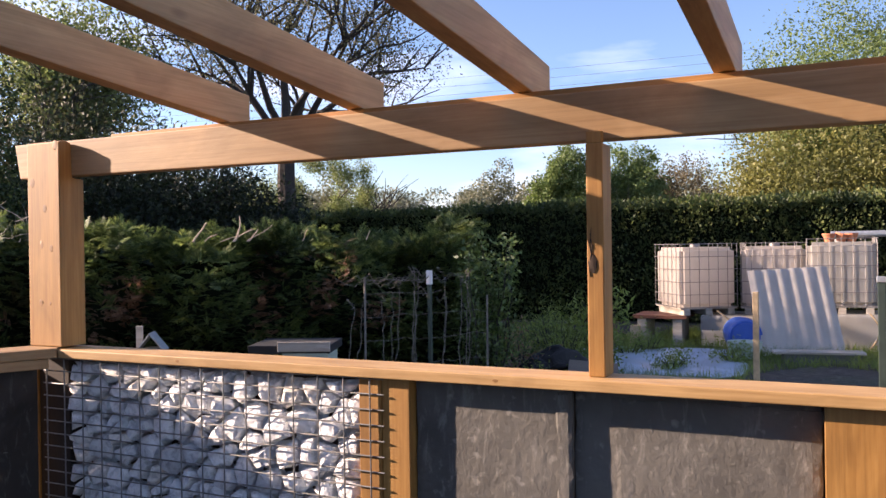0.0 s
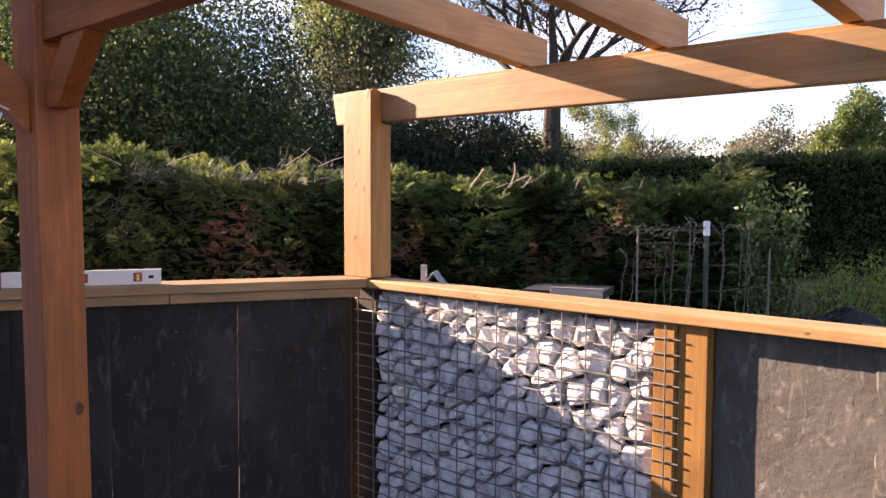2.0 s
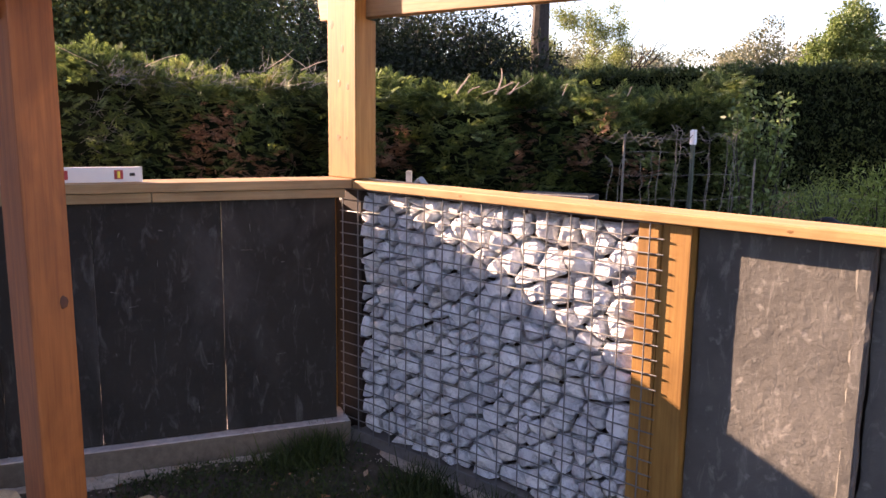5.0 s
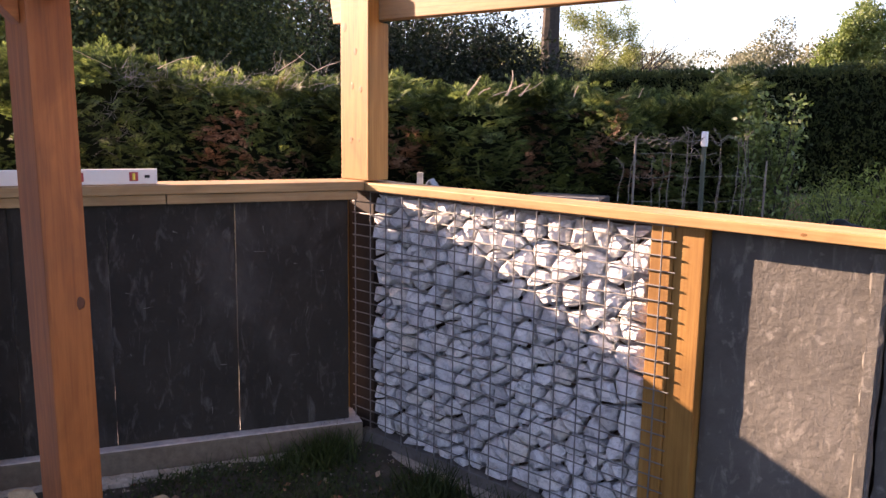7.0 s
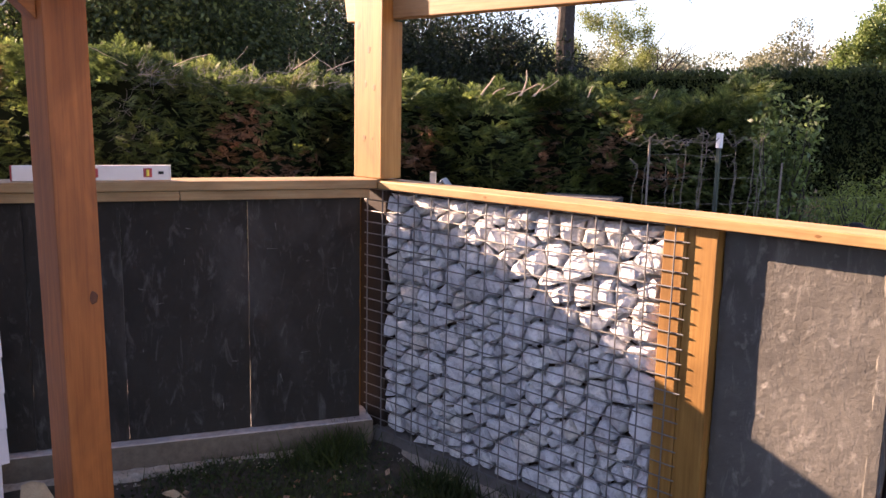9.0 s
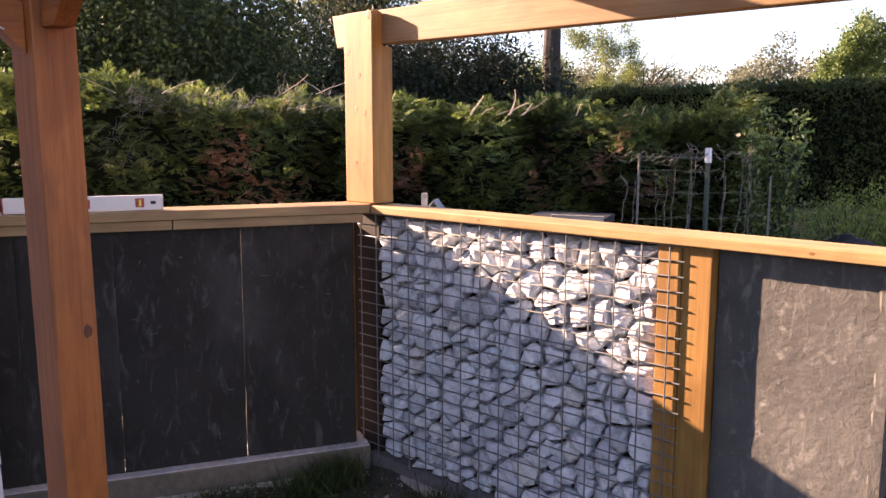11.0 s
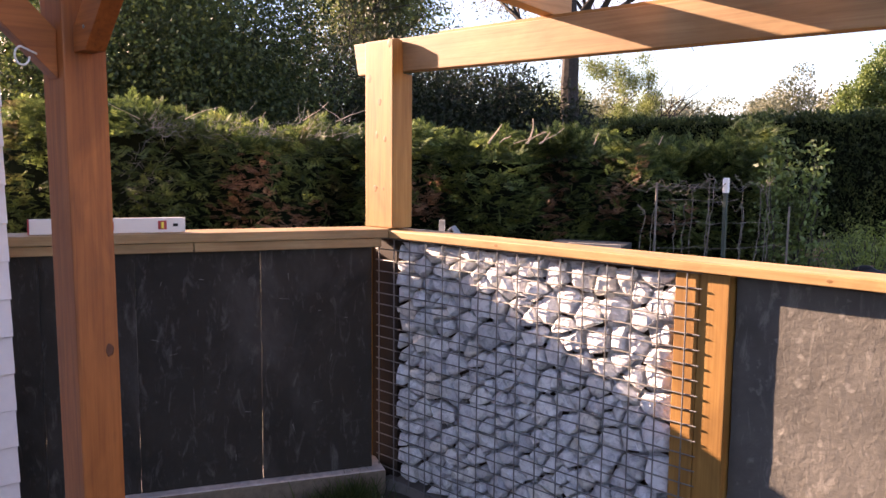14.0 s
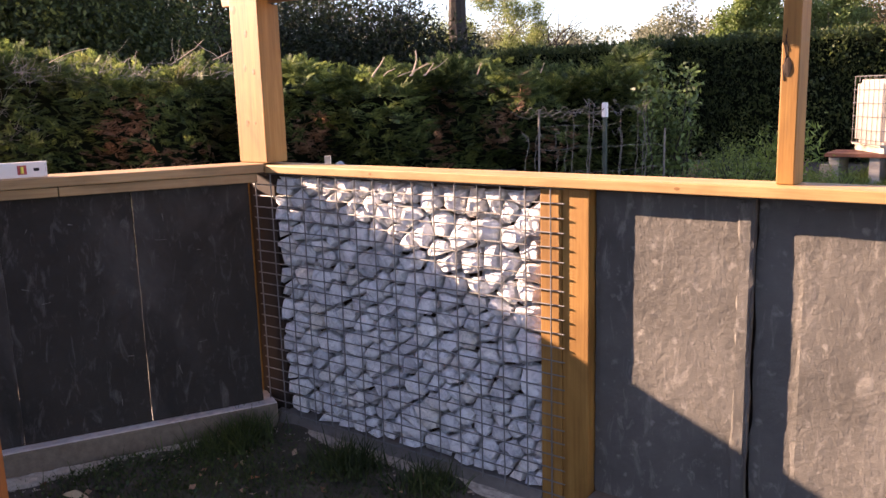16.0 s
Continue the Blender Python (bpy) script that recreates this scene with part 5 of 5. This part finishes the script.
# grass beyond the wall and tufts inside
def blades(nr, p, h, lean=0.5):
    n = len(p)
    a = nr.uniform(0, 2 * math.pi, n)
    s = np.column_stack([np.cos(a), np.sin(a), np.zeros(n)])
    d = np.column_stack([nr.normal(0, lean, n), nr.normal(0, lean, n), np.ones(n)])
    d /= np.linalg.norm(d, axis=1, keepdims=True)
    H = (h * nr.uniform(0.5, 1.3, n))[:, None]
    w = 0.0016 + H * 0.018
    bend = np.column_stack([nr.normal(0, 0.2, n), nr.normal(0, 0.2, n), -0.05 * np.ones(n)]) * H
    return np.stack([p - s * w, p + s * w, p + d * H + bend + s * w * 0.15, p + d * H + bend - s * w * 0.15], axis=1)


def grass():
    nr = np.random.default_rng(91)
    q = []
    n = 60000
    x, y = nr.uniform(-3.0, 6.5, n), nr.uniform(4.5, 13.0, n)
    ok = ((np.abs(x - 0.55) > 1.15) | (np.abs(y - 8.9) > 1.3)) & (np.sin(x * 1.7) + np.sin(y * 1.3 + 1) > -0.9)
    x, y = x[ok], y[ok]
    n = len(x)
    q.append(blades(nr, np.column_stack([x, y, np.full(n, GZ)]), np.full(n, 0.15)))
    ob = new("grass", quads_mesh("grass", np.concatenate(q), M_WEED))
    tagged(ob, "long bright green grass beyond the wall", "grass", kind="stuff")
    q = []
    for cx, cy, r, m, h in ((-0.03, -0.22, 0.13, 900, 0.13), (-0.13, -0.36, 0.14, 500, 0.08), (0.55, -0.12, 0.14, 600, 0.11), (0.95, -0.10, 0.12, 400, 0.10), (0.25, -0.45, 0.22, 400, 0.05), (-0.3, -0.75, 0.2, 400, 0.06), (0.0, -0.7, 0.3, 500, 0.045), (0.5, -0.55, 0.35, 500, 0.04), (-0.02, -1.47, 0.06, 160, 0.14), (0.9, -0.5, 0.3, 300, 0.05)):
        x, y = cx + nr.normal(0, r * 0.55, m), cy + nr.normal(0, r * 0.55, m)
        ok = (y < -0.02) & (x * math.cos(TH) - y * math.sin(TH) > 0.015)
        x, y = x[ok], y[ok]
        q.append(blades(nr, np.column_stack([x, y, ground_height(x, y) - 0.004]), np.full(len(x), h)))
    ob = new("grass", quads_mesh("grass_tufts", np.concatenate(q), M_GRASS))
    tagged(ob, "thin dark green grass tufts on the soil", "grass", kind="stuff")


grass()

# low herbs and fallen leaves on the soil
def litter(name, label, mat, n, size, seed, up, patches):
    nr = np.random.default_rng(seed)
    x, y = [], []
    for cx, cy, r in patches:
        x.append(cx + nr.normal(0, r, n // len(patches)))
        y.append(cy + nr.normal(0, r, n // len(patches)))
    x, y = np.concatenate(x), np.concatenate(y)
    ok = (y < -0.03) & (x * math.cos(TH) - y * math.sin(TH) > 0.03)
    x, y = x[ok], y[ok]
    p = np.column_stack([x, y, ground_height(x, y) + nr.uniform(0.004, 0.022, len(x))])
    ob = new(name, quads_mesh(name, leaf_quads(nr, p, np.full(len(p), size), 0.7, up, None, 0.8), mat))
    tagged(ob, label, name.replace("_", " "), kind="stuff")


litter("low_herbs", "small dark green herbs creeping over the soil", M_GRASS, 3400, 0.016, 131, 0.15, ((-0.1, -0.5, 0.16), (-0.25, -0.7, 0.14), (0.2, -0.35, 0.14), (0.0, -0.85, 0.18), (0.55, -0.25, 0.16), (0.45, -0.6, 0.2), (0.9, -0.3, 0.2), (0.2, -1.1, 0.2)))
litter("fallen_leaves", "dry brown fallen leaves scattered on the soil", M_WITHER, 90, 0.028, 132, -0.1, ((0.1, -0.5, 0.3), (0.6, -0.4, 0.3), (0.2, -0.9, 0.3)))

# crumbled mortar strips along the kerb and the sill
def strip(name, label, m, length, width, seed):
    rg = random.Random(seed)
    bm = bmesh.new()
    n, w = int(length / 0.02), 6
    rows = []
    for i in range(n + 1):
        wid = width * (0.7 + 0.5 * noise.noise((i * 0.13, seed, 0)))
        rows.append([bm.verts.new((length * i / n, max(0.0, wid * j / w), (0.020 * (1 - (j / w) ** 2) + 0.006 * noise.noise((i * 0.4, j * 0.7, seed))) if j < w else -0.02)) for j in range(w + 1)])
    for i in range(n):
        for j in range(w):
            bm.faces.new((rows[i][j], rows[i + 1][j], rows[i + 1][j + 1], rows[i][j + 1]))
    ob = tagged(new(name, mesh_of(bm, name)), label, "mortar", kind="structure")
    ob.data.materials.append(M_SAND)
    ob.matrix_world = m


strip("mortar_strip", "crumbled pale mortar along the kerb", LW @ pose(0.1, 0.0, GZ - 0.012), 1.5, 0.075, 3)
strip("mortar_strip", "crumbled pale mortar along the sill", Matrix(((1, 0, 0, 0.12), (0, -1, 0, 0.020), (0, 0, 1, GZ - 0.014), (0, 0, 0, 1))), 1.5, 0.06, 7)

# pebbles, chips and split wood on the soil
rngp = random.Random(21)


def chip_mesh(seed):
    rg = random.Random(seed)
    bm = bmesh.new()
    for _ in range(12):
        d = Vector((rg.gauss(0, 1), rg.gauss(0, 1), rg.gauss(0, 1))).normalized()
        bm.verts.new(d)
    bmesh.ops.convex_hull(bm, input=bm.verts[:])
    bmesh.ops.delete(bm, geom=[v for v in bm.verts if not v.link_faces], context="VERTS")
    return mesh_of(bm, "chip")


chips = [chip_mesh(200 + k) for k in range(8)]
bm = bmesh.new()
for k in range(420):
    if k < 200:
        u_ = rngp.uniform(0.03, 1.3)
        q = LW @ Vector((u_, rngp.uniform(0.01, 0.10), 0))
    elif k < 300:
        q = Vector((rngp.uniform(0.1, 1.5), -rngp.uniform(0.0, 0.08), 0))
    else:
        q = Vector((rngp.uniform(-0.3, 1.5), rngp.uniform(-1.1, -0.05), 0))
        if q.x * math.cos(TH) - q.y * math.sin(TH) < 0.02:
            continue
    r = rngp.uniform(0.002, 0.008) if k % 14 else 0.013
    m = Matrix.Translation((q.x, q.y, float(ground_height(q.x, q.y)) + r * 0.3)) @ Matrix.Rotation(rngp.uniform(0, 6), 4, "Z") @ Matrix.Diagonal((r, r * 0.8, r * 0.6, 1))
    n0 = len(bm.verts)
    bm.from_mesh(rngp.choice(chips))
    bm.verts.ensure_lookup_table()
    bmesh.ops.transform(bm, matrix=m, verts=bm.verts[n0:])
gv = tagged(new("gravel", mesh_of(bm, "gravel")), "scattered pale gravel and mortar crumbs on soil", "gravel", kind="stuff")
gv.data.materials.append(M_SAND)
for nm, x, y, sx, sy, sz, rz, lab, mat in (("wood_chip", -0.12, -0.93, 0.055, 0.03, 0.022, 30, "pale split piece of wood on the soil", M_TIP), ("wood_chip", 0.30, -0.42, 0.028, 0.016, 0.010, 70, "small reddish piece of broken wood", M_TERRA), ("wood_chip", 0.16, -0.36, 0.03, 0.012, 0.008, -20, "small pale splinter of wood", M_TIP), ("log", -0.42, -1.33, 0.10, 0.075, 0.06, 10, "pale yellow split log on the ground", M_TIP)):
    ob = tagged(new(nm, chips[int(abs(rz)) % 8].copy()), lab, nm.replace("_", " "))
    ob.data.materials.clear()
    ob.data.materials.append(mat)
    ob.matrix_world = Matrix.Translation((x, y, float(ground_height(x, y)) + sz * 0.6)) @ Matrix.Rotation(radians(rz), 4, "Z") @ Matrix.Diagonal((sx, sy, sz, 1))

# cables across the sky
for k in range(4):
    pts = []
    for s in range(25):
        f = s / 24
        pts.append((-60 + 130 * f, 44 + 10 * f, 11.6 + 0.55 * k - 4.4 * f * (1 - f) + 1.0 * f))
    cb = tagged(new("power_line", mesh_of(rods(pts, 0.009, None, 4), "power_line")), "thin power cable across the sky", "cable", "power cables")
    cb.data.materials.append(M_WIRE)
for x, y, h in ((-60, 44, 13.9), (70, 54, 14.9)):
    up = thing("utility_pole", "tall wooden utility pole carrying cables", "pole", "utility poles", at=(x, y, 0))
    part("shaft", rods([(0, 0.12, GZ - 0.2), (0, 0.12, h)], 0.16, 0.11, 10), M_BARK, up)
    for k in range(4):
        part("insulator", rods([(0, 0.0, h - 2.3 + 0.55 * k), (0, 0.12, h - 2.3 + 0.55 * k)], 0.03, 0.05, 8), M_WHITE, up)
# beige vehicle roof behind the hedge
vr = tagged(new("caravan_roof", mesh_of(box(-8.6, -5.2, -3.2, -0.2, 1.2, 1.98, 0.15), "caravan_roof")), "beige rounded caravan behind the hedge", "caravan")
vr.data.materials.append(M_BEIGE)
vr.location = (-3.2, 0.6, 0)

# the stones of the cage come last
stones()
